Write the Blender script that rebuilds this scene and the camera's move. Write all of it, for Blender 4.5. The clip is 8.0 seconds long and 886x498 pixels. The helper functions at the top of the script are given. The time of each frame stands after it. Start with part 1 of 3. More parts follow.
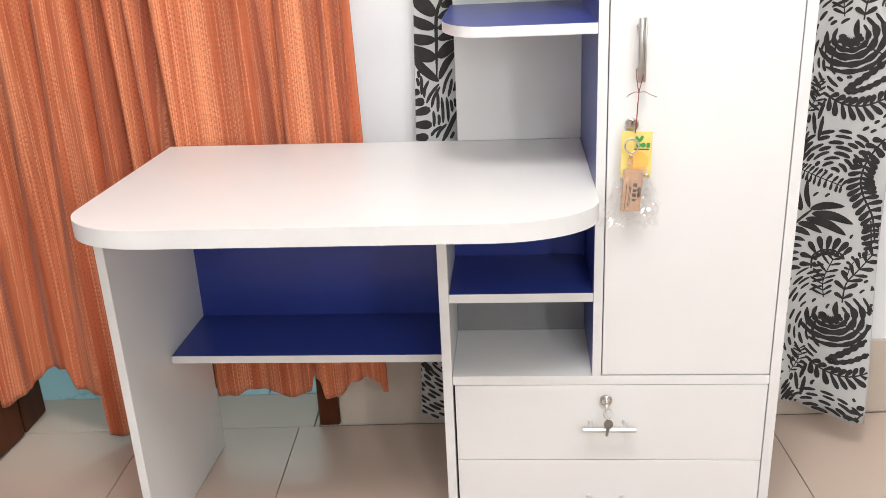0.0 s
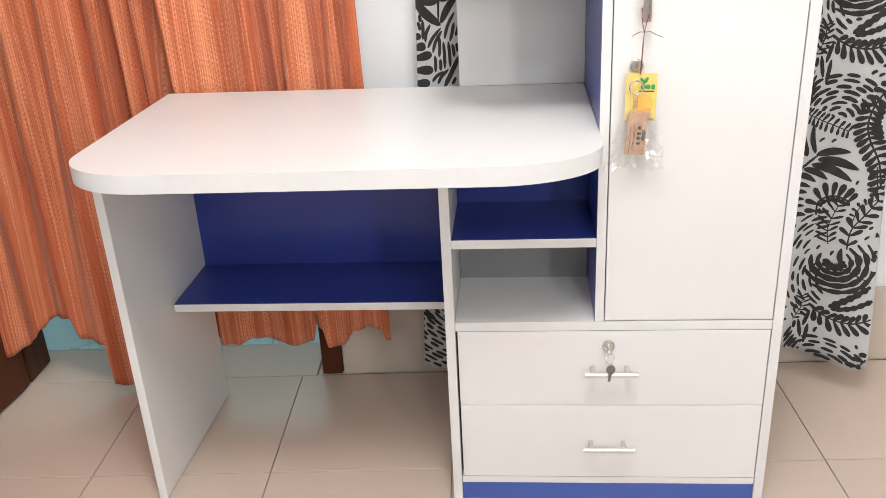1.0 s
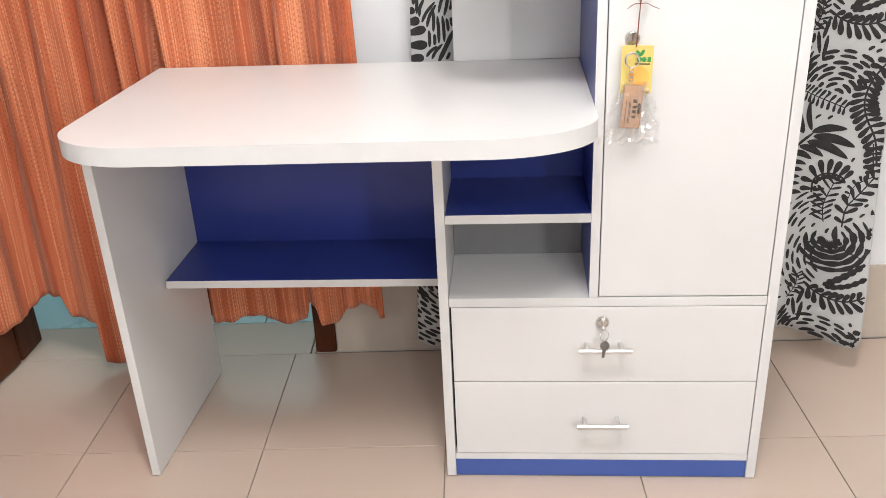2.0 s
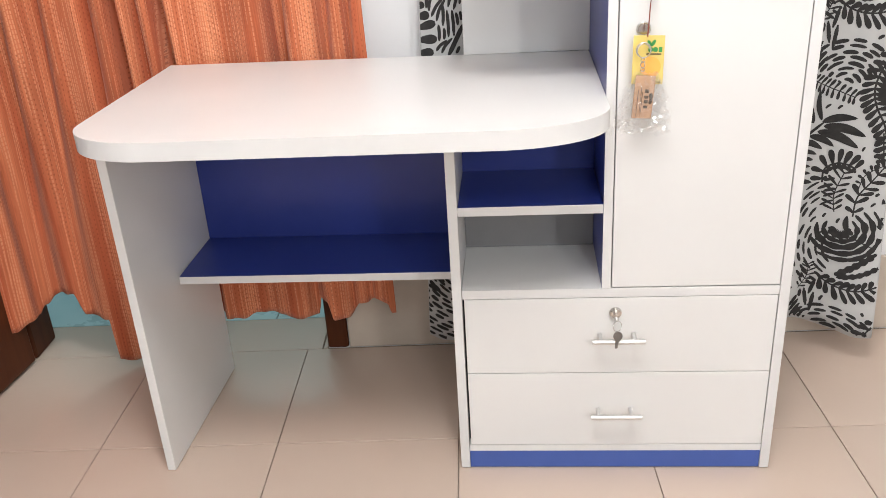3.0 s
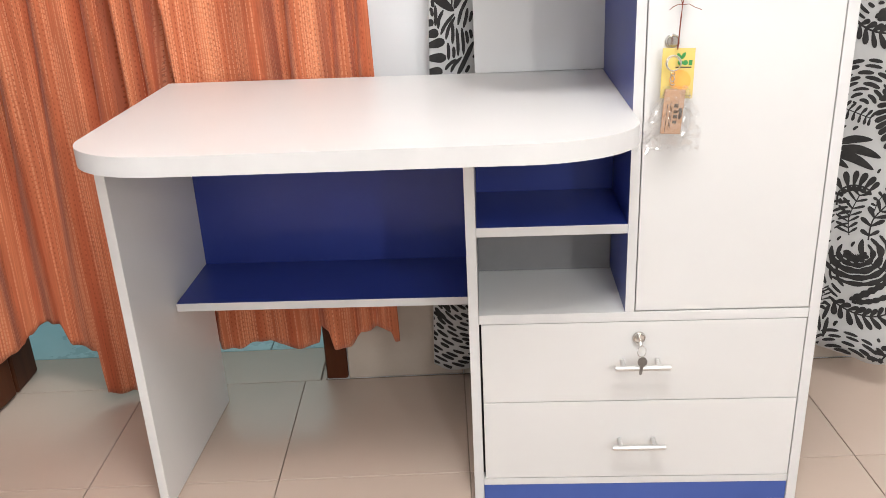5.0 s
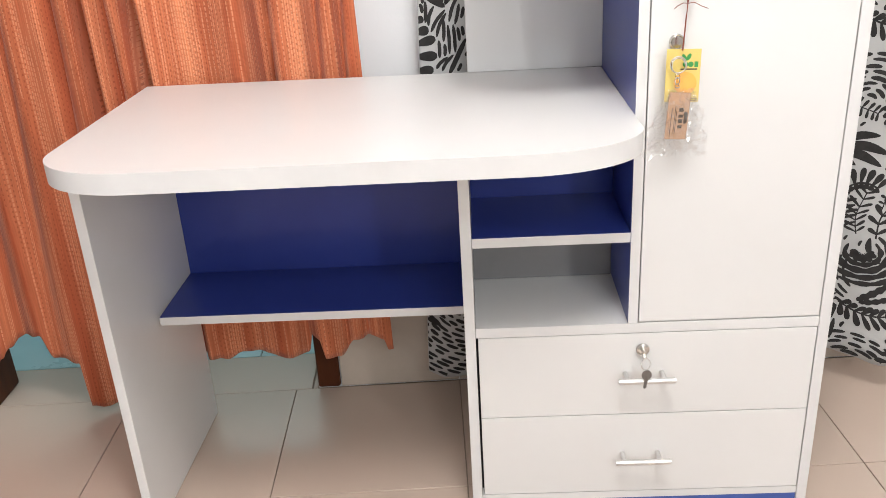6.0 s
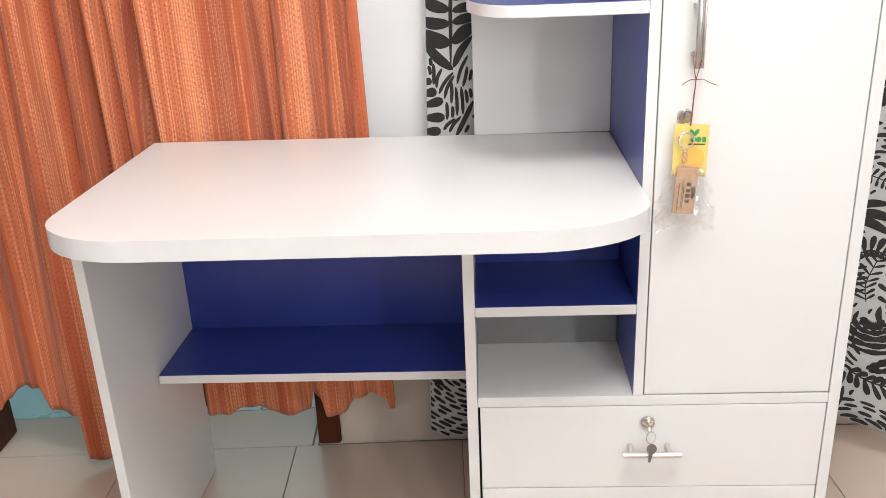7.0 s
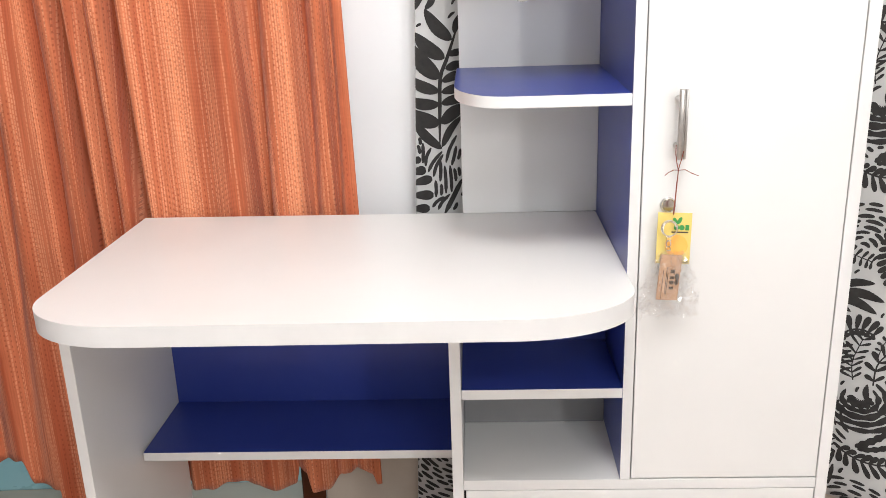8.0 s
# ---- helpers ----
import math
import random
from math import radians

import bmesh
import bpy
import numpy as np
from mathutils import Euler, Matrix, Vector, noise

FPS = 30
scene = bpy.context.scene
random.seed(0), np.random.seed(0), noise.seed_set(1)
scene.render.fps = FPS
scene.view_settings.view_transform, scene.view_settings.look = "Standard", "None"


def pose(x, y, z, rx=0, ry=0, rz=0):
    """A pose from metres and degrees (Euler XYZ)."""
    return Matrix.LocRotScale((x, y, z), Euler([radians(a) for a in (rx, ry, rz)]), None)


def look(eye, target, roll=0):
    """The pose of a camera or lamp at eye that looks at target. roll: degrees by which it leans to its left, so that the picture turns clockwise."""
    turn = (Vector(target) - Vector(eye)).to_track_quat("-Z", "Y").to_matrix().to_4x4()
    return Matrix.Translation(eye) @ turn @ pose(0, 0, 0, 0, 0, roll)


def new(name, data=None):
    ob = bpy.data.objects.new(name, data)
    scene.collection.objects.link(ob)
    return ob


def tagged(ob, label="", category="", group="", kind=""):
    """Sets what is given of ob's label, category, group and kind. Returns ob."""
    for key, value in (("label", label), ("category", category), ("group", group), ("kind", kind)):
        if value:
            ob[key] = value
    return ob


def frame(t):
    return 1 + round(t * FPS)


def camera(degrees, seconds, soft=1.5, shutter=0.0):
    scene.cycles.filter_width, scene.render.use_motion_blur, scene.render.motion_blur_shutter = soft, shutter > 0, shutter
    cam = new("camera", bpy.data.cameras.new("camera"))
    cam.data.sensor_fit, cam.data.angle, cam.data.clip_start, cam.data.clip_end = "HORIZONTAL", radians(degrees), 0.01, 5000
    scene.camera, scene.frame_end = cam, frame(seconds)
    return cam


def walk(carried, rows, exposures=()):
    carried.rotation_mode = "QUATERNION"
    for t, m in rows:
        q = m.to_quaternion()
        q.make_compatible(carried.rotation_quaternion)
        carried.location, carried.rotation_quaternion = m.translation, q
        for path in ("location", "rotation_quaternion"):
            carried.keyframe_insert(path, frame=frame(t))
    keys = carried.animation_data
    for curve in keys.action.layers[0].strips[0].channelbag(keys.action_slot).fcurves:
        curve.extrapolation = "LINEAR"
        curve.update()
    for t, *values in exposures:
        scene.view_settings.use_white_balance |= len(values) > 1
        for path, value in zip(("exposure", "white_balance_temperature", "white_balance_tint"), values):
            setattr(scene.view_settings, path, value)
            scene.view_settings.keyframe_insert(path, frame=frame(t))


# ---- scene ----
cam = camera(54.9, 8.0, soft=0.85)
PATH = [
    (0, (0.131, -1.407, 1.19), (-0.031, 0.461, 0.495), -2.7),
    (0.5, (0.129, -1.406, 1.178), (-0.039, 0.438, 0.423), -3.1),
    (1, (0.131, -1.404, 1.168), (-0.039, 0.425, 0.379), -3.0),
    (1.5, (0.128, -1.4, 1.156), (-0.018, 0.428, 0.36), -2.5),
    (1.7, (0.131, -1.4, 1.151), (-0.019, 0.423, 0.342), -2.6),
    (2.8, (0.127, -1.407, 1.146), (-0.046, 0.403, 0.314), -3.2),
    (3, (0.118, -1.412, 1.141), (-0.052, 0.402, 0.316), -3.5),
    (3.5, (0.11, -1.428, 1.135), (-0.048, 0.419, 0.384), -3.2),
    (4, (0.066, -1.446, 1.129), (-0.057, 0.419, 0.417), -3.2),
    (4.5, (0.035, -1.432, 1.11), (-0.075, 0.42, 0.363), -2.9),
    (4.7, (0.032, -1.406, 1.093), (-0.071, 0.45, 0.356), -2.6),
    (5.8, (0.034, -1.291, 1.11), (-0.06, 0.536, 0.3), -3.7),
    (6, (0.027, -1.282, 1.114), (-0.057, 0.554, 0.325), -3.4),
    (6.5, (0.029, -1.262, 1.137), (-0.053, 0.589, 0.383), -3.1),
    (7, (0.035, -1.248, 1.158), (-0.065, 0.618, 0.445), -2.5),
    (7.5, (0.037, -1.245, 1.184), (-0.052, 0.642, 0.527), -2.2),
    (8, (0.047, -1.241, 1.206), (-0.035, 0.666, 0.609), -1.9),
]
walk(cam, [(t, look(eye, target, roll)) for t, eye, target, roll in PATH])

# ---- light ----
world = bpy.data.worlds.new("world")
scene.world = world
world.use_nodes = True
world.node_tree.nodes["Background"].inputs[0].default_value = (0.9, 0.95, 1.0, 1)
world.node_tree.nodes["Background"].inputs[1].default_value = 0.25
scene.view_settings.exposure = -0.16


def area_lamp(name, eye, target, sx, sy, watts, colour):
    data = bpy.data.lights.new(name, "AREA")
    data.shape, data.size, data.size_y, data.energy, data.color = "RECTANGLE", sx, sy, watts, colour
    ob = new(name, data)
    ob.matrix_world = look(eye, target)
    return ob


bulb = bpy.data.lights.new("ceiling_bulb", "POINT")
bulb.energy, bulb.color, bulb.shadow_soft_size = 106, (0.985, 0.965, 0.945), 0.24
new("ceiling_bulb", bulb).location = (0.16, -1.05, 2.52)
area_lamp("side_window_light", (1.18, -2.40, 1.45), (0.1, 0.1, 0.8), 0.14, 0.50, 16, (0.97, 0.965, 0.94))
area_lamp("rear_ceiling_light", (0.68, -2.60, 2.50), (0.1, 0.1, 0.7), 0.18, 0.18, 13, (0.86, 0.95, 1.0))
# unseen broad lamp added behind the camera to lift the hutch back; no window there
area_lamp("rear_fill_light", (0.65, -4.45, 2.15), (0.2, 0.2, 1.1), 1.2, 0.8, 29, (0.97, 0.975, 0.98))
area_lamp("next_room_light", (-0.75, 2.05, 1.7), (-0.75, 0.7, 0.0), 1.2, 1.2, 19, (0.76, 0.97, 1.0))


# ---- materials ----
def material(name, base, rough=0.5, metal=0.0, spec=0.5):
    m = bpy.data.materials.new(name)
    m.use_nodes = True
    b = m.node_tree.nodes["Principled BSDF"]
    b.inputs["Base Color"].default_value = (*base, 1)
    b.inputs["Roughness"].default_value = rough
    b.inputs["Metallic"].default_value = metal
    b.inputs["Specular IOR Level"].default_value = spec
    return m, m.node_tree, b


def node(nt, kind, **values):
    n = nt.nodes.new(kind)
    for key, value in values.items():
        n.inputs[key.replace("_", " ")].default_value = value
    return n


def varied(name, a, b, scale=4.0, rough=(0.35, 0.5), bump=0.0, fine=300.0, metal=0.0, spec=0.5, random_amount=0.0):
    """Two base colours mixed by soft noise, uneven gloss, fine relief."""
    m, nt, bsdf = material(name, a, rough[0], metal, spec)
    tc = nt.nodes.new("ShaderNodeTexCoord")
    n1 = node(nt, "ShaderNodeTexNoise", Scale=scale, Detail=5.0, Roughness=0.6)
    n2 = node(nt, "ShaderNodeTexNoise", Scale=fine, Detail=3.0)
    nt.links.new(tc.outputs["Object"], n1.inputs["Vector"])
    nt.links.new(tc.outputs["Object"], n2.inputs["Vector"])
    ramp = nt.nodes.new("ShaderNodeValToRGB")
    ramp.color_ramp.elements[0].color, ramp.color_ramp.elements[1].color = (*a, 1), (*b, 1)
    ramp.color_ramp.elements[0].position, ramp.color_ramp.elements[1].position = 0.3, 0.7
    nt.links.new(n1.outputs["Fac"], ramp.inputs["Fac"])
    colour = ramp.outputs["Color"]
    if random_amount:
        info = nt.nodes.new("ShaderNodeObjectInfo")
        span = node(nt, "ShaderNodeMapRange")
        span.inputs["To Min"].default_value, span.inputs["To Max"].default_value = 1 - random_amount, 1 + random_amount
        nt.links.new(info.outputs["Random"], span.inputs["Value"])
        hsv = nt.nodes.new("ShaderNodeHueSaturation")
        nt.links.new(span.outputs["Result"], hsv.inputs["Value"])
        nt.links.new(colour, hsv.inputs["Color"])
        colour = hsv.outputs["Color"]
    nt.links.new(colour, bsdf.inputs["Base Color"])
    mr = node(nt, "ShaderNodeMapRange")
    mr.inputs["To Min"].default_value, mr.inputs["To Max"].default_value = rough
    nt.links.new(n1.outputs["Fac"], mr.inputs["Value"])
    nt.links.new(mr.outputs["Result"], bsdf.inputs["Roughness"])
    if bump:
        bp = node(nt, "ShaderNodeBump", Strength=bump, Distance=0.001)
        nt.links.new(n2.outputs["Fac"], bp.inputs["Height"])
        nt.links.new(bp.outputs["Normal"], bsdf.inputs["Normal"])
    return m


WHITE = varied("white_laminate", (0.69, 0.685, 0.675), (0.725, 0.72, 0.71), 3, (0.28, 0.38), 0.12, 900)
EDGE = varied("white_edge_band", (0.66, 0.655, 0.65), (0.71, 0.705, 0.70), 12, (0.35, 0.5), 0.1, 500)
BLUE = varied("blue_laminate", (0.023, 0.041, 0.238), (0.028, 0.050, 0.272), 5, (0.26, 0.36), 0.04, 900)
PLINTH = varied("blue_plinth_laminate", (0.048, 0.098, 0.35), (0.057, 0.112, 0.39), 5, (0.35, 0.5), 0.12, 900)
TILE = varied("beige_floor_tile", (0.535, 0.425, 0.352), (0.560, 0.447, 0.371), 3.5, (0.265, 0.275), random_amount=0.035)
GROUT = varied("dark_grout", (0.25, 0.195, 0.155), (0.33, 0.265, 0.21), 30, (0.8, 0.95), 0.3, 400)
SKIRT = varied("beige_skirting_tile", (0.50, 0.43, 0.36), (0.56, 0.485, 0.41), 8, (0.15, 0.28), 0.03, 200, random_amount=0.04)
PAINT = varied("white_wall_paint", (0.76, 0.77, 0.785), (0.80, 0.805, 0.815), 2.5, (0.6, 0.8), 0.25, 160)
CEIL = varied("white_ceiling_paint", (0.78, 0.78, 0.77), (0.81, 0.81, 0.80), 2, (0.7, 0.9), 0.2, 120)
AQUA_TILE = varied("pale_aqua_tile", (0.42, 0.58, 0.60), (0.48, 0.63, 0.65), 5, (0.26, 0.29), random_amount=0.05)
AQUA = varied("aqua_wall_paint", (0.44, 0.62, 0.64), (0.50, 0.67, 0.69), 2, (0.6, 0.8), 0.2, 150)
STEEL = varied("brushed_steel", (0.66, 0.65, 0.64), (0.76, 0.75, 0.74), 60, (0.34, 0.46), 0.1, 700, metal=1.0)
SATIN = varied("satin_nickel", (0.42, 0.40, 0.38), (0.52, 0.50, 0.475), 60, (0.26, 0.38), 0.1, 700, metal=1.0)
CHROME = varied("worn_chrome", (0.66, 0.64, 0.61), (0.75, 0.73, 0.70), 50, (0.12, 0.25), 0.05, 400, metal=1.0)
KEYMETAL = varied("dull_nickel", (0.17, 0.165, 0.16), (0.26, 0.25, 0.24), 80, (0.3, 0.5), 0.1, 500, metal=0.9)
YELLOW = varied("yellow_card", (0.66, 0.50, 0.13), (0.72, 0.56, 0.17), 20, (0.35, 0.5))
ORANGE = varied("orange_ink", (0.86, 0.40, 0.07), (0.90, 0.45, 0.10), 20, (0.4, 0.55))
GREEN = varied("green_ink", (0.03, 0.24, 0.05), (0.05, 0.30, 0.07), 20, (0.4, 0.55))
INK = varied("brown_black_ink", (0.05, 0.035, 0.025), (0.09, 0.06, 0.04), 40, (0.5, 0.7))
TAGWOOD = varied("pale_tag_wood", (0.44, 0.26, 0.16), (0.52, 0.33, 0.21), 90, (0.5, 0.65), 0.15, 400)
CORD = varied("dark_red_cord", (0.16, 0.03, 0.02), (0.28, 0.07, 0.04), 200, (0.7, 0.9))
# near-black: shade in the cabinet gaps, and the plastic of the foot glides
GAP = varied("gap_shade_and_dark_plastic", (0.02, 0.02, 0.02), (0.03, 0.03, 0.03), 20, (0.8, 0.9))
PRINT = varied("black_fabric_print", (0.012, 0.011, 0.011), (0.03, 0.028, 0.027), 60, (0.75, 0.9), 0.3, 1500)


def wood_material():
    m, nt, bsdf = material("dark_polished_wood", (0.06, 0.02, 0.01), 0.5, 0.0, 0.18)
    tc = nt.nodes.new("ShaderNodeTexCoord")
    mp = nt.nodes.new("ShaderNodeMapping")
    mp.inputs["Scale"].default_value = (24, 24, 1.6)
    n = node(nt, "ShaderNodeTexNoise", Scale=1.0, Detail=7.0, Distortion=0.7)
    ramp = nt.nodes.new("ShaderNodeValToRGB")
    ramp.color_ramp.elements[0].color, ramp.color_ramp.elements[1].color = (0.035, 0.010, 0.004, 1), (0.125, 0.036, 0.013, 1)
    nt.links.new(tc.outputs["Object"], mp.inputs["Vector"])
    nt.links.new(mp.outputs["Vector"], n.inputs["Vector"])
    nt.links.new(n.outputs["Fac"], ramp.inputs["Fac"])
    nt.links.new(ramp.outputs["Color"], bsdf.inputs["Base Color"])
    bp = node(nt, "ShaderNodeBump", Strength=0.15, Distance=0.002)
    nt.links.new(n.outputs["Fac"], bp.inputs["Height"])
    nt.links.new(bp.outputs["Normal"], bsdf.inputs["Normal"])
    return m


def maths(nt, op, a, b=None):
    n = nt.nodes.new("ShaderNodeMath")
    n.operation = op
    for i, v in enumerate((a, b)):
        if v is None:
            continue
        if isinstance(v, (int, float)):
            n.inputs[i].default_value = v
        else:
            nt.links.new(v, n.inputs[i])
    return n.outputs[0]


def orange_cloth_material():
    """Handloom weave: thin warp columns of broken light dashes and dark flecks, in bands."""
    m, nt, bsdf = material("orange_handloom_cotton", (0.5, 0.13, 0.05), 0.85, 0, 0.2)
    uv = nt.nodes.new("ShaderNodeUVMap")
    uv.uv_map = "weave"
    sep = nt.nodes.new("ShaderNodeSeparateXYZ")
    nt.links.new(uv.outputs["UV"], sep.inputs[0])
    v = sep.outputs[1]
    drift = node(nt, "ShaderNodeTexNoise", Scale=14.0, Detail=3.0)
    nt.links.new(uv.outputs["UV"], drift.inputs["Vector"])
    u = maths(nt, "ADD", sep.outputs[0], maths(nt, "MULTIPLY", drift.outputs["Fac"], 0.004))
    col = maths(nt, "FLOOR", maths(nt, "DIVIDE", u, 0.0050))
    wn = nt.nodes.new("ShaderNodeTexWhiteNoise")
    wn.noise_dimensions = "1D"
    nt.links.new(col, wn.inputs["W"])
    rnd = wn.outputs["Value"]
    across = maths(nt, "FRACT", maths(nt, "DIVIDE", u, 0.0050))
    mid = maths(nt, "SUBTRACT", 1.0, maths(nt, "MULTIPLY", maths(nt, "ABSOLUTE", maths(nt, "SUBTRACT", across, 0.5)), 2.0))
    core = maths(nt, "MINIMUM", 1.0, maths(nt, "MULTIPLY", maths(nt, "MAXIMUM", 0.0, maths(nt, "SUBTRACT", mid, 0.18)), 1.8))
    along = maths(nt, "FRACT", maths(nt, "ADD", maths(nt, "DIVIDE", v, 0.0105), maths(nt, "ADD", maths(nt, "MULTIPLY", col, 0.37), rnd)))
    ragged = node(nt, "ShaderNodeTexNoise", Scale=170.0, Detail=2.0)
    nt.links.new(uv.outputs["UV"], ragged.inputs["Vector"])
    dash = maths(nt, "LESS_THAN", along, maths(nt, "ADD", 0.40, maths(nt, "MULTIPLY", ragged.outputs["Fac"], 0.8)))
    # dark flecks on a wider staggered lattice
    fcol = maths(nt, "DIVIDE", u, 0.0088)
    fx = maths(nt, "ABSOLUTE", maths(nt, "SUBTRACT", maths(nt, "FRACT", fcol), 0.5))
    fz = maths(nt, "ABSOLUTE", maths(nt, "SUBTRACT", maths(nt, "FRACT", maths(nt, "ADD", maths(nt, "DIVIDE", v, 0.0120), maths(nt, "MULTIPLY", maths(nt, "FLOOR", fcol), 0.41))), 0.5))
    fleck = maths(nt, "MULTIPLY", maths(nt, "LESS_THAN", fx, maths(nt, "MULTIPLY", ragged.outputs["Fac"], 0.26)), maths(nt, "LESS_THAN", fz, maths(nt, "MULTIPLY", ragged.outputs["Fac"], 0.36)))
    # wider bands, in which light columns crowd together
    cb = nt.nodes.new("ShaderNodeCombineXYZ")
    nt.links.new(maths(nt, "MULTIPLY", u, 26.0), cb.inputs[0])
    nt.links.new(maths(nt, "MULTIPLY", v, 0.6), cb.inputs[1])
    band = node(nt, "ShaderNodeTexNoise", Scale=1.0, Detail=2.0)
    nt.links.new(cb.outputs[0], band.inputs["Vector"])
    lightcol = maths(nt, "GREATER_THAN", maths(nt, "ADD", rnd, maths(nt, "MULTIPLY", maths(nt, "SUBTRACT", band.outputs["Fac"], 0.5), 2.4)), 0.50)
    cd = nt.nodes.new("ShaderNodeCombineXYZ")
    nt.links.new(maths(nt, "MULTIPLY", u, 17.0), cd.inputs[0])
    nt.links.new(maths(nt, "MULTIPLY", v, 1.1), cd.inputs[1])
    patch = node(nt, "ShaderNodeTexNoise", Scale=1.0, Detail=1.0)
    nt.links.new(cd.outputs[0], patch.inputs["Vector"])
    darkcol = maths(nt, "GREATER_THAN", patch.outputs["Fac"], 0.47)
    soft = node(nt, "ShaderNodeTexNoise", Scale=55.0, Detail=4.0)
    nt.links.new(uv.outputs["UV"], soft.inputs["Vector"])
    f_light = maths(nt, "MULTIPLY", maths(nt, "MULTIPLY", maths(nt, "MULTIPLY", lightcol, dash), core), maths(nt, "ADD", 0.02, maths(nt, "MULTIPLY", soft.outputs["Fac"], 0.74)))
    f_dark = maths(nt, "MULTIPLY", maths(nt, "MULTIPLY", darkcol, fleck), 0.48)
    base = nt.nodes.new("ShaderNodeValToRGB")
    base.color_ramp.elements[0].color, base.color_ramp.elements[1].color = (0.40, 0.084, 0.034, 1), (0.66, 0.228, 0.110, 1)
    base.color_ramp.elements[0].position, base.color_ramp.elements[1].position = 0.3, 0.72
    nt.links.new(band.outputs["Fac"], base.inputs["Fac"])
    cs = nt.nodes.new("ShaderNodeCombineXYZ")
    nt.links.new(maths(nt, "MULTIPLY", sep.outputs[0], 420.0), cs.inputs[0])
    nt.links.new(maths(nt, "MULTIPLY", v, 9.0), cs.inputs[1])
    streak = node(nt, "ShaderNodeTexNoise", Scale=1.0, Detail=3.0)
    nt.links.new(cs.outputs[0], streak.inputs["Vector"])
    slub = nt.nodes.new("ShaderNodeHueSaturation")
    nt.links.new(base.outputs[0], slub.inputs["Color"])
    nt.links.new(maths(nt, "ADD", 0.62, maths(nt, "MULTIPLY", streak.outputs["Fac"], 0.76)), slub.inputs["Value"])
    mix1 = nt.nodes.new("ShaderNodeMixRGB")
    nt.links.new(f_light, mix1.inputs[0])
    nt.links.new(slub.outputs[0], mix1.inputs[1])
    mix1.inputs[2].default_value = (0.86, 0.43, 0.25, 1)
    mix2 = nt.nodes.new("ShaderNodeMixRGB")
    nt.links.new(f_dark, mix2.inputs[0])
    nt.links.new(mix1.outputs[0], mix2.inputs[1])
    mix2.inputs[2].default_value = (0.20, 0.032, 0.014, 1)
    nt.links.new(mix2.outputs[0], bsdf.inputs["Base Color"])
    weave = maths(nt, "ADD", maths(nt, "MULTIPLY", mid, 0.5), maths(nt, "MULTIPLY", maths(nt, "SINE", maths(nt, "MULTIPLY", v, 2500.0)), 0.25))
    bp = node(nt, "ShaderNodeBump", Strength=0.45, Distance=0.0012)
    nt.links.new(weave, bp.inputs["Height"])
    nt.links.new(bp.outputs["Normal"], bsdf.inputs["Normal"])
    bsdf.inputs["Sheen Weight"].default_value = 0.15
    return m


def pale_cloth_material():
    m, nt, bsdf = material("pale_grey_cotton", (0.62, 0.62, 0.61), 0.85, 0, 0.2)
    tc = nt.nodes.new("ShaderNodeTexCoord")
    n1 = node(nt, "ShaderNodeTexNoise", Scale=5.0, Detail=4.0)
    n2 = node(nt, "ShaderNodeTexNoise", Scale=1400.0, Detail=2.0)
    nt.links.new(tc.outputs["Object"], n1.inputs["Vector"])
    nt.links.new(tc.outputs["Object"], n2.inputs["Vector"])
    ramp = nt.nodes.new("ShaderNodeValToRGB")
    ramp.color_ramp.elements[0].color, ramp.color_ramp.elements[1].color = (0.47, 0.47, 0.47, 1), (0.55, 0.55, 0.545, 1)
    nt.links.new(n1.outputs["Fac"], ramp.inputs["Fac"])
    nt.links.new(ramp.outputs["Color"], bsdf.inputs["Base Color"])
    bp = node(nt, "ShaderNodeBump", Strength=0.4, Distance=0.0008)
    nt.links.new(n2.outputs["Fac"], bp.inputs["Height"])
    nt.links.new(bp.outputs["Normal"], bsdf.inputs["Normal"])
    return m


def film_material():
    m, nt, bsdf = material("clear_plastic_film", (0.95, 0.95, 0.95), 0.12)
    tr = nt.nodes.new("ShaderNodeBsdfTransparent")
    mix = nt.nodes.new("ShaderNodeMixShader")
    mix.inputs[0].default_value = 0.14
    bsdf = nt.nodes.new("ShaderNodeBsdfGlossy")
    bsdf.inputs["Roughness"].default_value = 0.09
    nt.links.new(tr.outputs[0], mix.inputs[1])
    nt.links.new(bsdf.outputs[0], mix.inputs[2])
    nt.links.new(mix.outputs[0], nt.nodes["Material Output"].inputs["Surface"])
    return m


# white back board toned to grey: the niche's shade is in the colour
SHADED_WHITE = varied("shaded_white_laminate", (0.22, 0.218, 0.225), (0.27, 0.268, 0.275), 6, (0.5, 0.65), 0.2, 500)
WOOD, CLOTH, PALE, FILM = wood_material(), orange_cloth_material(), pale_cloth_material(), film_material()


# ---- mesh helpers ----
def mesh_object(name, bm, mats, smooth=False):
    me = bpy.data.meshes.new(name)
    bm.to_mesh(me)
    bm.free()
    for m in mats if isinstance(mats, (list, tuple)) else [mats]:
        me.materials.append(m)
    if smooth:
        for p in me.polygons:
            p.use_smooth = True
        me.set_sharp_from_angle(angle=radians(40))
    return new(name, me)


def part(name, bm, mats, parent, label="", smooth=False):
    ob = mesh_object(name, bm, mats, smooth)
    ob.parent = parent
    return tagged(ob, label) if label else ob


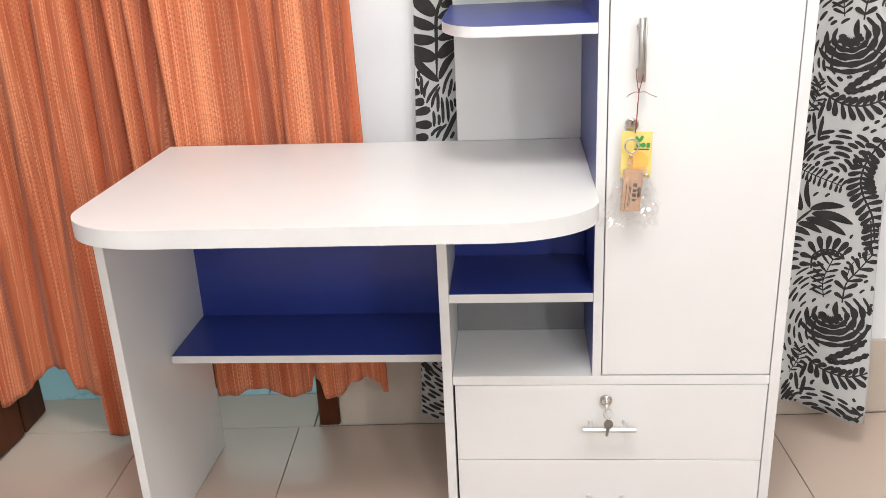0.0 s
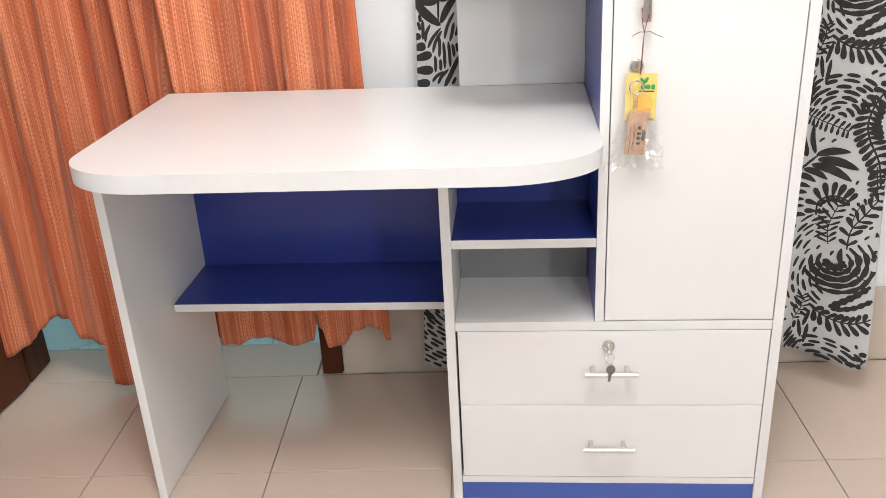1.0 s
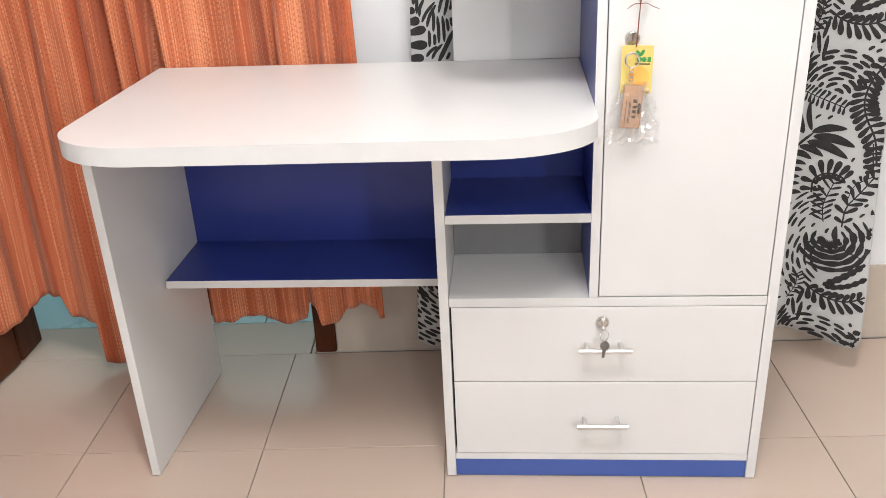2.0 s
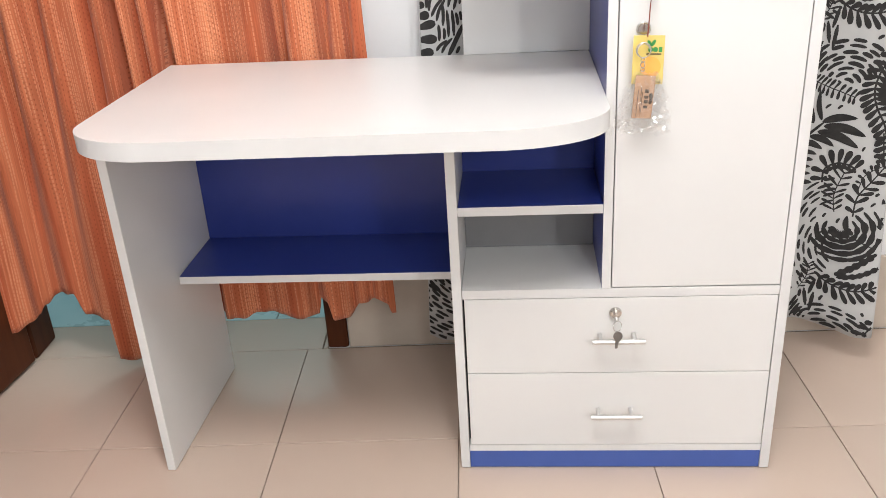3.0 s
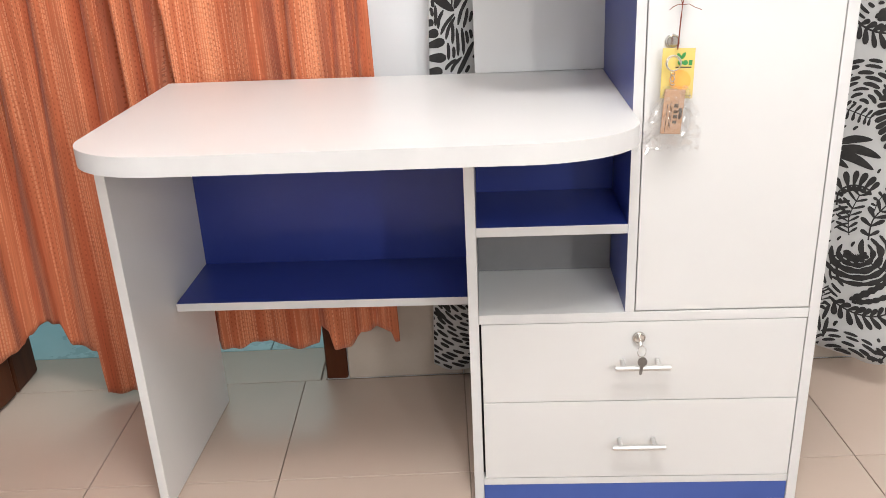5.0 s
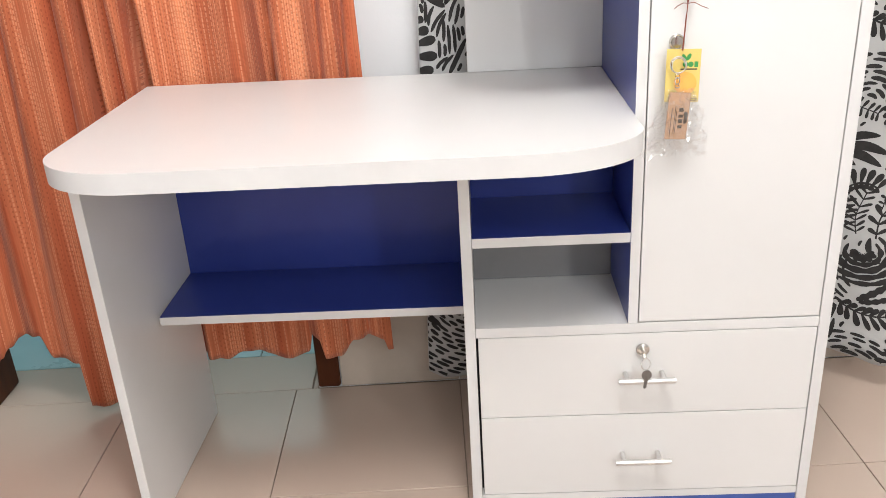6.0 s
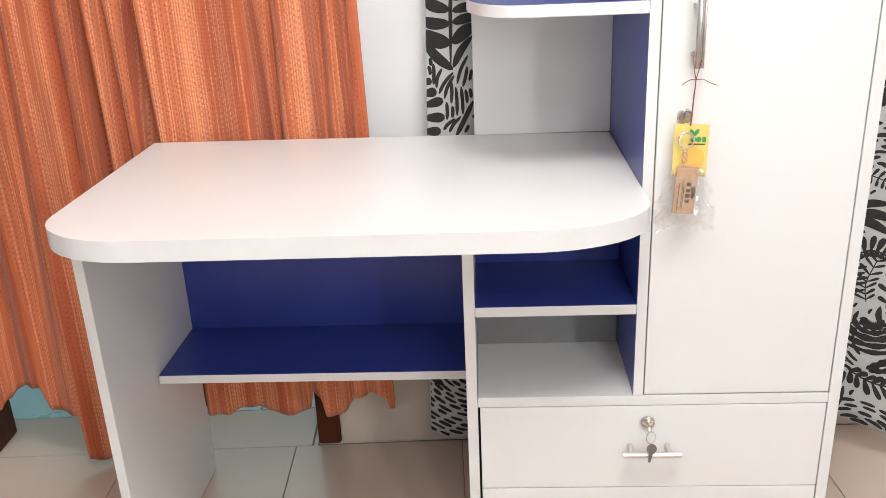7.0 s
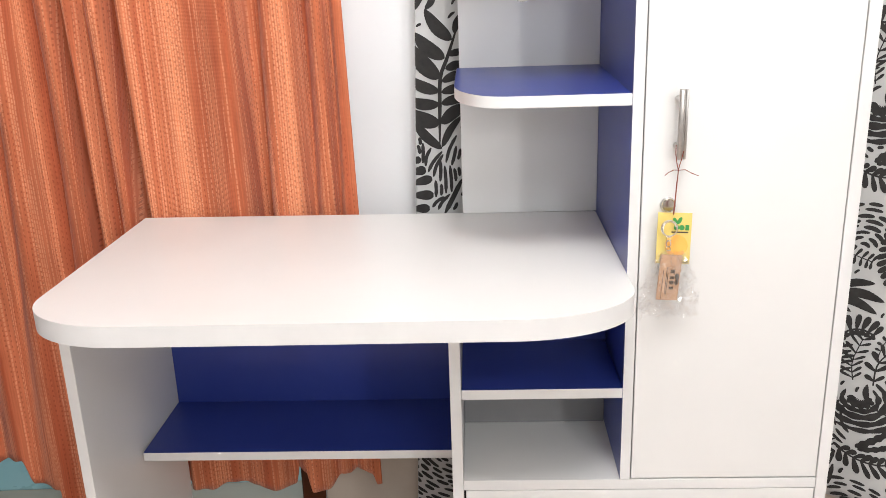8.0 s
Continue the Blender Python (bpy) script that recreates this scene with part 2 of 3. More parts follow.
def block(x0, x1, y0, y1, z0, z1, bevel=0.0008, bm=None, segments=2):
    bm = bm or bmesh.new()
    made = bmesh.ops.create_cube(bm, size=1, matrix=Matrix.Translation(((x0 + x1) / 2, (y0 + y1) / 2, (z0 + z1) / 2)) @ Matrix.Diagonal((x1 - x0, y1 - y0, z1 - z0, 1)))
    if bevel:
        edges = list({e for v in made["verts"] for e in v.link_edges})
        bmesh.ops.bevel(bm, geom=edges, offset=bevel, segments=segments, affect="EDGES", profile=0.5)
    return bm


SIDES = {"left": (-1, 0, 0), "right": (1, 0, 0), "front": (0, -1, 0), "back": (0, 1, 0), "top": (0, 0, 1), "bottom": (0, 0, -1)}


def board(name, dims, parent, label="", faces=None, mats=(WHITE, EDGE, BLUE), bevel=0.0008, skew=0.0):
    """A laminated board; faces: the index of the material on each named side; skew: sideways shift of its front edge."""
    bm = block(*dims, bevel)
    for v in bm.verts:
        v.co.x += skew * (1 - v.co.y / dims[3])
    bm.normal_update()
    for f in bm.faces:
        for side, index in (faces or {}).items():
            if f.normal.dot(Vector(SIDES[side])) > 0.9:
                f.material_index = index
    return part(name, bm, list(mats), parent, label)


def slab(outline, z0, z1, bevel=0.0, side_index=0, top_index=0):
    """A flat plate of the given outline (counter-clockwise), z0 to z1."""
    bm = bmesh.new()
    low = [bm.verts.new((x, y, z0)) for x, y in outline]
    high = [bm.verts.new((x, y, z1)) for x, y in outline]
    bm.faces.new(low[::-1])
    top = bm.faces.new(high)
    n = len(outline)
    for i in range(n):
        f = bm.faces.new((low[i], low[(i + 1) % n], high[(i + 1) % n], high[i]))
        f.material_index = side_index
    top.material_index = top_index
    if bevel:
        edges = [e for e in bm.edges if abs(e.verts[0].co.z - e.verts[1].co.z) < 1e-6]
        bmesh.ops.bevel(bm, geom=edges, offset=bevel, segments=2, affect="EDGES")
    return bm


def rod(a, b, r, bm=None, n=16, bevel=0.0):
    bm = bm or bmesh.new()
    a, b = Vector(a), Vector(b)
    m = Matrix.Translation((a + b) / 2) @ (b - a).to_track_quat("Z", "Y").to_matrix().to_4x4()
    made = bmesh.ops.create_cone(bm, cap_ends=True, segments=n, radius1=r, radius2=r, depth=(b - a).length, matrix=m)
    if bevel:
        caps = [f for f in {f for v in made["verts"] for f in v.link_faces} if len(f.verts) == n]
        bmesh.ops.bevel(bm, geom=list({e for f in caps for e in f.edges}), offset=bevel, segments=2, affect="EDGES")
    return bm


def tube(points, r, bm=None, n=6):
    """A round cord along points."""
    bm = bm or bmesh.new()
    rings = []
    pts = [Vector(p) for p in points]
    for i, p in enumerate(pts):
        d = (pts[min(i + 1, len(pts) - 1)] - pts[max(i - 1, 0)]).normalized()
        q = d.to_track_quat("Z", "Y").to_matrix()
        rings.append([bm.verts.new(p + q @ Vector((r * math.cos(6.2832 * k / n), r * math.sin(6.2832 * k / n), 0))) for k in range(n)])
    for a, b in zip(rings, rings[1:]):
        for k in range(n):
            bm.faces.new((a[k], a[(k + 1) % n], b[(k + 1) % n], b[k]))
    return bm


def ring(centre, radius, r, tilt, bm=None, n=28, k=8, squash=1.0):
    """A torus; tilt is a rotation matrix of its plane."""
    bm = bm or bmesh.new()
    rows = []
    for i in range(n):
        a = 6.28318 * i / n
        row = []
        for j in range(k):
            b = 6.28318 * j / k
            row.append(bm.verts.new(Vector(centre) + tilt @ Vector(((radius + r * math.cos(b)) * math.cos(a), (radius * squash + r * math.cos(b)) * math.sin(a), r * math.sin(b)))))
        rows.append(row)
    for i in range(n):
        for j in range(k):
            bm.faces.new((rows[i][j], rows[(i + 1) % n][j], rows[(i + 1) % n][(j + 1) % k], rows[i][(j + 1) % k]))
    return bm


def empty(name, label, category, group=""):
    return tagged(new(name), label, category, group)


# ---- the room, turned a little against the desk ----
ROOM = pose(-0.410, 0.084, 0, 0, 0, 2.6)
T = 0.398


def structure(name, bm, mats, label, category):
    ob = mesh_object(name, bm, mats)
    ob.matrix_world = ROOM
    return tagged(ob, label, category, kind="structure")


WALL = 0.410
floor = structure("floor", block(-1.3, 3.3, -4.6, WALL + 0.16, -0.08, -0.006, 0), GROUT, "glossy beige square floor tiles with thin dark joints", "floor")
wall_north = structure("wall_north", block(0.052, 3.3, WALL, WALL + 0.16, -0.08, 2.8, 0), PAINT, "white painted wall beside the curtained doorway", "wall")
structure("wall_north_left", block(-1.3, -0.79, WALL, WALL + 0.16, -0.08, 2.8, 0), PAINT, "white painted wall on the hinge side of the doorway", "wall")
structure("wall_north_lintel", block(-0.79, 0.052, WALL, WALL + 0.16, 2.1, 2.8, 0), PAINT, "white painted wall above the curtained doorway", "wall")
structure("wall_west", block(-1.42, -1.3, -4.6, WALL + 0.16, -0.08, 2.8, 0), PAINT, "plain white painted side wall", "wall")
structure("wall_east", block(3.3, 3.42, -4.6, WALL + 0.16, -0.08, 2.8, 0), PAINT, "plain white painted side wall", "wall")
structure("wall_south", block(-1.42, 3.42, -4.72, -4.6, -0.08, 2.8, 0), PAINT, "plain white painted rear wall", "wall")
structure("ceiling", block(-1.42, 3.42, -4.72, WALL + 0.16, 2.8, 2.9, 0), CEIL, "plain white painted ceiling", "ceiling")

# the room behind the doorway
next_floor = structure("next_room_floor", block(-1.6, 0.9, WALL + 0.16, 2.2, -0.08, -0.006, 0), GROUT, "pale aqua tiled floor lit by cool daylight", "floor")
structure("next_room_wall", block(-1.6, 0.9, 2.2, 2.3, -0.08, 2.8, 0), AQUA, "aqua painted wall in the next room", "wall")
structure("next_room_wall_left", block(-1.7, -1.6, WALL + 0.16, 2.3, -0.08, 2.8, 0), AQUA, "aqua painted wall in the next room", "wall")
structure("next_room_wall_right", block(0.9, 1.0, WALL + 0.16, 2.3, -0.08, 2.8, 0), AQUA, "aqua painted wall in the next room", "wall")
structure("next_room_ceiling", block(-1.7, 1.0, WALL + 0.16, 2.3, 2.8, 2.9, 0), CEIL, "plain ceiling of the next room", "ceiling")

# door frame posts, head and the opened door leaf
door_1 = tagged(new("door_1"), "dark brown polished wooden door standing open beside an orange curtain", "door", kind="structure")
door_1.matrix_world = ROOM
part("door_post", block(0.052, 0.106, WALL - 0.012, WALL + 0.10, 0.0005, 2.1, 0.006), WOOD, door_1, "dark brown wooden door post")
part("door_post", block(-0.795, -0.725, WALL - 0.012, WALL + 0.10, 0.0005, 2.1, 0.006), WOOD, door_1, "dark brown wooden door post")
part("door_head", block(-0.725, 0.052, WALL - 0.012, WALL + 0.10, 2.03, 2.1, 0.006), WOOD, door_1)
leaf_bm = block(-0.757, -0.720, -0.33, WALL - 0.03, 0.008, 2.02, 0.004)
for z0, z1 in ((0.16, 0.92), (1.08, 1.86)):
    block(-0.7205, -0.7145, -0.20, WALL - 0.16, z0, z1, 0.005, leaf_bm)
bmesh.ops.rotate(leaf_bm, verts=leaf_bm.verts, cent=(-0.720, WALL - 0.03, 0), matrix=Matrix.Rotation(radians(-6.0), 3, "Z"))
part("door_leaf", leaf_bm, WOOD, door_1, "dark brown panelled door leaf")


# ---- study desk with cabinet ----
desk = empty("study_desk", "white laminate study desk with blue shelves and a tall cabinet", "desk")
BACK = 0.390
TOP = 0.772
CAB_TOP = 1.52


def tabletop_outline():
    pts = [(-0.622, 0.397)]
    for i in range(17):
        a = math.pi / 2 * i / 16
        pts.append((-0.458 - 0.156 * math.cos(a), -0.058 - 0.121 * math.sin(a)))
    for i in range(19):
        a = math.pi / 2 * i / 18
        pts.append((0.092 + 0.181 * math.sin(a), -0.062 - 0.117 * math.cos(a)))
    return pts + [(0.2775, 0.374)]


part("tabletop", slab(tabletop_outline(), TOP - 0.0315, TOP, 0.0015, 1, 0), [WHITE, EDGE], desk, "thick white tabletop with rounded front corners", True)
board("side_panel", (-0.617, -0.5995, -0.008, BACK, 0.0025, TOP - 0.0320), desk, "white side panel", {"front": 1}, skew=-0.0085)
board("side_panel", (-0.003, 0.0150, 0.0, BACK, 0.0025, TOP - 0.0320), desk, "white side panel", {"front": 1})
board("side_panel", (0.5935, 0.6115, 0.0, BACK, 0.0025, CAB_TOP), desk, "tall white cabinet side panel", {"front": 1})
board("column_panel", (0.2790, 0.2955, 0.0, BACK, 0.4117, CAB_TOP), desk, "tall panel, blue on the shelf side with a white front edge", {"front": 1, "left": 2}, skew=-0.0055)
board("footrest_shelf", (-0.5990, -0.0035, 0.174, 0.3805, 0.350, 0.3675), desk, "blue shelf with a white front edge", {"front": 1, "top": 2})
board("modesty_panel", (-0.5990, -0.0035, 0.381, BACK, 0.350, TOP - 0.0320), desk, "blue back panel", {"front": 2})
board("middle_shelf", (0.0155, 0.2735, 0.001, 0.1965, 0.5605, 0.5780), desk, "blue shelf with a white front edge", {"front": 1, "top": 2})
board("niche_back", (0.0155, 0.2755, 0.197, 0.209, 0.5610, TOP - 0.0320), desk, "blue back panel", {"front": 2})
board("niche_back", (0.0155, 0.2755, 0.197, 0.209, 0.4117, 0.5600), desk, "white back panel with niche shade in its grey colour", {}, (SHADED_WHITE, EDGE, BLUE))
board("cabinet_base_board", (0.0155, 0.5930, 0.0005, BACK, 0.3930, 0.4112), desk, "white horizontal board", {"front": 1})
board("hutch_back", (0.0190, 0.2785, 0.374, 0.386, TOP + 0.0005, CAB_TOP), desk, "white back panel above the tabletop")
board("cabinet_back", (0.296, 0.5930, 0.368, BACK, 0.4117, CAB_TOP - 0.018), desk, "white cabinet back")
board("cabinet_top", (0.296, 0.5930, 0.0, BACK, CAB_TOP - 0.0175, CAB_TOP), desk, "white cabinet top", {"front": 1})
board("bottom_rail", (0.0155, 0.5930, 0.0015, 0.30, 0.0435, 0.0585), desk, "white bottom rail", {"front": 1})
board("plinth", (0.0155, 0.5930, 0.003, 0.020, 0.002, 0.0430), desk, "blue plinth", {}, (PLINTH, EDGE, BLUE))


for x, skew in ((-0.608, -0.008), (0.006, 0.0), (0.602, 0.0)):
    for y in (0.030, 0.355):
        part("foot_glide", rod((x + skew * (1 - y / BACK), y, 0.0), (x + skew * (1 - y / BACK), y, 0.0030), 0.0075, None, 16), GAP, desk, "small dark plastic glide")


def rounded_shelf(z, rise):
    """A quarter-round ended shelf; rise: how far its back edge stands above its front edge."""
    pts = [(0.2730, 0.0), (0.2780, 0.3735), (0.014, 0.3735), (0.014, 0.14)]
    for i in range(1, 15):
        a = math.pi / 2 * i / 14
        pts.append((0.014 + 0.080 * (1 - math.cos(a)), 0.14 - 0.14 * math.sin(a)))
    bm = slab(pts, z - 0.0175, z, 0.0008, 1, 2)
    for v in bm.verts:
        v.co.z += rise * v.co.y / 0.37
    part("corner_shelf", bm, [WHITE, EDGE, BLUE], desk, "blue shelf with a rounded white edge", True)


rounded_shelf(1.0455, 0.007)
rounded_shelf(1.345, 0.007)

# near-black sheets added behind drawers and door, standing for the shade in their gaps
part("gap_shade_sheet", block(0.0153, 0.5932, 0.022, 0.026, 0.0590, 0.3928, 0), GAP, desk)


def bar_handle(parent, x0, x1, z, y):
    bm = rod((x0, y, z), (x1, y, z), 0.0052, None, 20, 0.0008)
    for x in (x0 + 0.016, x1 - 0.018):
        rod((x, y + 0.003, z), (x, 0.0005, z), 0.0045, bm, 14)
    return part("bar_handle", bm, STEEL, parent, "brushed steel bar handle", True)


def lock_cylinder(parent, x, z):
    bm = rod((x, 0.0005, z), (x, -0.004, z), 0.0115, None, 32, 0.0012)
    rod((x, -0.004, z), (x, -0.0065, z), 0.0085, bm, 28, 0.0008)
    ring((x, -0.0045, z), 0.0098, 0.0012, Matrix.Rotation(math.pi / 2, 3, "X"), bm)
    body = part("lock", bm, CHROME, parent, "round chrome cam lock", True)
    return body


def drawer(z0, z1, locked):
    front = board("drawer", (0.0190, 0.5920, 0.0008, 0.0185, z0, z1), desk, "white drawer front", {}, (WHITE, EDGE, BLUE), 0.0012)
    bar_handle(front, 0.256, 0.353, 0.3140 if locked else 0.1450, -0.028)
    if locked:
        lock_cylinder(front, 0.300, 0.3615)
    return front


drawer(0.2298, 0.3915, True)
drawer(0.0600, 0.2282, False)
door_panel = board("cabinet_door", (0.2920, 0.5920, 0.0008, 0.0185, 0.4136, CAB_TOP - 0.020), desk, "white cabinet door with a slim dark gap round it", {}, (WHITE, EDGE, BLUE), 0.0012)
part("gap_shade_sheet", block(0.2958, 0.5932, 0.022, 0.026, 0.4117, CAB_TOP - 0.018, 0), GAP, desk)
bm = block(0.3335, 0.3410, -0.031, -0.0235, 0.953, 1.053, 0.0020, None, 3)
block(0.3425, 0.3465, -0.029, -0.0235, 0.953, 1.053, 0.0012, bm, 2)
block(0.3400, 0.3435, -0.0275, -0.0235, 0.9535, 1.0525, 0, bm)
for z in (0.969, 1.037):
    rod((0.338, -0.026, z), (0.338, 0.0005, z), 0.0042, bm, 14)
part("pull_handle", bm, SATIN, door_panel, "slim vertical grooved steel handle", True)
lock_cylinder(door_panel, 0.3305, 0.8800)

# cable grommet in the back panel
bm = rod((0.137, 0.3742, 1.188), (0.137, 0.3700, 1.188), 0.021, None, 36, 0.0012)
part("cable_grommet", bm, CHROME, desk, "round chrome cable grommet", True)


# ---- keys of the upper drawer ----
def key_outline(bm, origin, turn, length=0.036, thick=0.0016):
    """A flat cylinder-lock key: round bow with a hole, shaft with cuts."""
    head = [(0.0085 * math.cos(a), 0.0095 * math.sin(a)) for a in [6.28318 * i / 20 for i in range(20)] if not (4.2 < a < 5.2)]
    head.sort(key=lambda p: math.atan2(p[0], -p[1]))
    cuts = [(0.0030, -0.010), (0.0030, -0.014), (0.0021, -0.016), (0.0030, -0.018), (0.0019, -0.020), (0.0029, -0.0225), (0.0020, -0.0245), (0.0, -length + 0.0095), (-0.0026, -0.025), (-0.0026, -0.010)]
    loop = [(-p[0], p[1]) for p in head[::-1]]
    outline = list(loop)
    front, back = [], []
    pts = sorted(outline, key=lambda p: math.atan2(p[1] + 1e-9, p[0]))
    pts = [p for p in pts if not (-2.2 < math.atan2(p[1], p[0]) < -0.95)]
    start = [p for p in pts if math.atan2(p[1], p[0]) >= -0.95]
    rest = [p for p in pts if math.atan2(p[1], p[0]) <= -2.2]
    full = start + rest + [c for c in cuts[::-1]]
    for x, z in full:
        front.append(bm.verts.new(Vector(origin) + turn @ Vector((x, -thick / 2, z))))
        back.append(bm.verts.new(Vector(origin) + turn @ Vector((x, thick / 2, z))))
    n = len(full)
    bm.faces.new(front)
    bm.faces.new(back[::-1])
    for i in range(n):
        bm.faces.new((front[i], back[i], back[(i + 1) % n], front[(i + 1) % n]))
    return bm


keys = empty("drawer_keys", "pair of small metal keys hanging from the upper drawer lock", "keys")
bm = bmesh.new()
key_outline(bm, (0.3015, -0.0350, 0.3305), Matrix.Rotation(0.10, 3, "Y"))
part("hanging_key", bm, KEYMETAL, keys, "dark nickel key")
bm = block(0.2985, 0.3015, -0.018, -0.0062, 0.3585, 0.3665, 0.0006)
rod((0.300, -0.016, 0.3600), (0.300, -0.021, 0.3550), 0.0040, bm, 16, 0.0008)
part("inserted_key", bm, CHROME, keys, "key in the lock")
part("key_ring", ring((0.3010, -0.0275, 0.3475), 0.0095, 0.0007, Matrix.Rotation(1.25, 3, "X") @ Matrix.Rotation(0.5, 3, "Y")), CHROME, keys, "thin wire key ring", True)


# ---- tag bundle tied to the cabinet handle ----
tags = empty("key_tag_bundle", "yellow card and wooden tag in clear film on a handle", "key tag")
bm = tube([(0.3420, -0.0315, 0.966), (0.3400, -0.0325, 0.957), (0.3370, -0.0325, 0.945), (0.3358, -0.0320, 0.9385), (0.3350, -0.031, 0.915), (0.3345, -0.029, 0.893), (0.3335, -0.028, 0.872)], 0.0007)
tube([(0.3380, -0.0230, 0.972), (0.3320, -0.0270, 0.974), (0.3315, -0.0300, 0.962), (0.3335, -0.0315, 0.948), (0.3358, -0.032, 0.9385), (0.3346, -0.031, 0.920), (0.3338, -0.030, 0.896), (0.3325, -0.029, 0.872)], 0.0007, bm)
tube([(0.3358, -0.032, 0.9385), (0.329, -0.034, 0.9395), (0.321, -0.035, 0.9360), (0.316, -0.036, 0.9320)], 0.0006, bm)
tube([(0.3358, -0.032, 0.9385), (0.345, -0.034, 0.9395), (0.354, -0.035, 0.9345), (0.364, -0.036, 0.9305)], 0.0006, bm)
part("cord", bm, CORD, tags, "dark red tying cord")
card = part("card", block(-0.0245, 0.0245, -0.0007, 0.0007, -0.0385, 0.0385, 0.0003), YELLOW, tags, "yellow printed card")
card.matrix_local = pose(0.3360, -0.0245, 0.8345, -4, 1.0, -6)


def disc(bm, x, z, rx, rz, y, n=24):
    bm.faces.new([bm.verts.new((x + rx * math.cos(6.28318 * i / n), y, z + rz * math.sin(6.28318 * i / n))) for i in range(n)])
    return bm


def plate(bm, x0, x1, z0, z1, y):
    bm.faces.new([bm.verts.new(p) for p in ((x0, y, z0), (x1, y, z0), (x1, y, z1), (x0, y, z1))])
    return bm


part("printed_disc", disc(bmesh.new(), 0.004, -0.011, 0.0165, 0.0165, -0.0011), ORANGE, card, "plain orange printed disc")
bm = bmesh.new()
for x, z, t in ((0.001, 0.026, 0.5), (0.007, 0.027, -0.5)):
    c, s = math.cos(t), math.sin(t)
    bm.faces.new([bm.verts.new((x + c * a - s * b, -0.0011, z + s * a + c * b)) for a, b in [(0.0028 * math.cos(6.28318 * i / 14), 0.0058 * math.sin(6.28318 * i / 14)) for i in range(14)]])
disc(bm, 0.003, 0.0165, 0.004, 0.004, -0.0011, 16)
disc(bm, 0.0105, 0.0165, 0.004, 0.004, -0.0012, 16)
plate(bm, 0.0155, 0.021, 0.0125, 0.0205, -0.0011)
part("printed_mark", bm, GREEN, card, "small green printed leaf mark")
for x0, x1, z0, z1 in ((-0.004, 0.020, 0.0085, 0.0105), (-0.021, 0.021, -0.0340, -0.0332), (-0.002, 0.021, -0.0365, -0.0357)):
    part("printed_bar", plate(bmesh.new(), x0, x1, z0, z1, -0.0011), INK, card)
wood_tag = part("wooden_tag", block(-0.0165, 0.0160, -0.0016, 0.0016, -0.035, 0.035, 0.0014), TAGWOOD, tags, "pale wooden tag with dark burnt marks")
wood_tag.matrix_local = pose(0.3300, -0.0335, 0.7765, -3, 5, 4)
bm = bmesh.new()
for x, z0, z1 in ((-0.0105, -0.032, 0.012), (-0.0055, -0.026, 0.016), (-0.0035, -0.026, 0.008)):
    plate(bm, x, x + 0.0009, z0, z1, -0.0019)
for i, z in enumerate((-0.018, -0.010, -0.002, 0.007)):
    plate(bm, 0.0005, 0.0070, z, z + (0.0058 if i % 2 else 0.0046), -0.0019)
for z, t in ((-0.006, 0.5), (0.002, -0.4)):
    bm.faces.new([bm.verts.new((0.0112 + 0.0036 * math.cos(a) * math.cos(t), -0.0019, z + 0.0052 * math.sin(a) + 0.002 * math.cos(a) * math.sin(t))) for a in [6.28318 * i / 14 for i in range(14)]])
part("burnt_marks", bm, INK, wood_tag, "dark burnt marks")
bm = ring((0.327, -0.0335, 0.8525), 0.0115, 0.0010, Matrix.Rotation(1.45, 3, "X"))
ring((0.3275, -0.0330, 0.8510), 0.0108, 0.0009, Matrix.Rotation(1.35, 3, "X") @ Matrix.Rotation(0.25, 3, "Y"), bm)
for i, z in enumerate((0.8365, 0.829, 0.8215)):
    ring((0.3265, -0.034, z), 0.0034, 0.0009, Matrix.Rotation(1.5 if i % 2 else 0.4, 3, "X"), bm, 16, 6, 1.3)
part("split_ring", bm, CHROME, tags, "chrome split ring with a short chain", True)


def film_bag():
    """A crumpled clear bag round the wooden tag."""
    bm = bmesh.new()
    nx, nz = 26, 28
    for side in (-1, 1):
        grid = []
        for j in range(nz + 1):
            row = []
            for i in range(nx + 1):
                a, b = i / nx, j / nz
                flare = 0.052 * (0.35 + 0.65 * (1 - b) ** 0.7)
                p = Vector((a * 7, b * 7, side * 2.3))
                x = 0.334 + (a - 0.5) * 2 * flare + 0.010 * noise.noise(p) - 0.006 * (1 - b)
                z = 0.716 + 0.100 * b + 0.018 * noise.noise(p + Vector((9, 3, 1))) * (1 - b * 0.5)
                bulge = 0.011 * math.sin(math.pi * a) * math.sin(math.pi * min(1, b + 0.15))
                y = -0.032 + side * bulge + 0.010 * noise.noise(p * 1.3 + Vector((2, 8, 5)))
                row.append(bm.verts.new((x, min(y, -0.003), z)))
            grid.append(row)
        for j in range(nz):
            for i in range(nx):
                bm.faces.new((grid[j][i], grid[j][i + 1], grid[j + 1][i + 1], grid[j + 1][i]))
    ob = part("film_bag", bm, FILM, tags, "crumpled clear plastic film bag")
    return ob


film_bag()


# ---- curtains ----
def smooth(a, b, x):
    t = min(1.0, max(0.0, (x - a) / (b - a)))
    return t * t * (3 - 2 * t)


def curve(table, x):
    for (a, p), (b, q) in zip(table, table[1:]):
        if x <= b:
            return p + (q - p) * smooth(a, b, x)
    return table[-1][1]


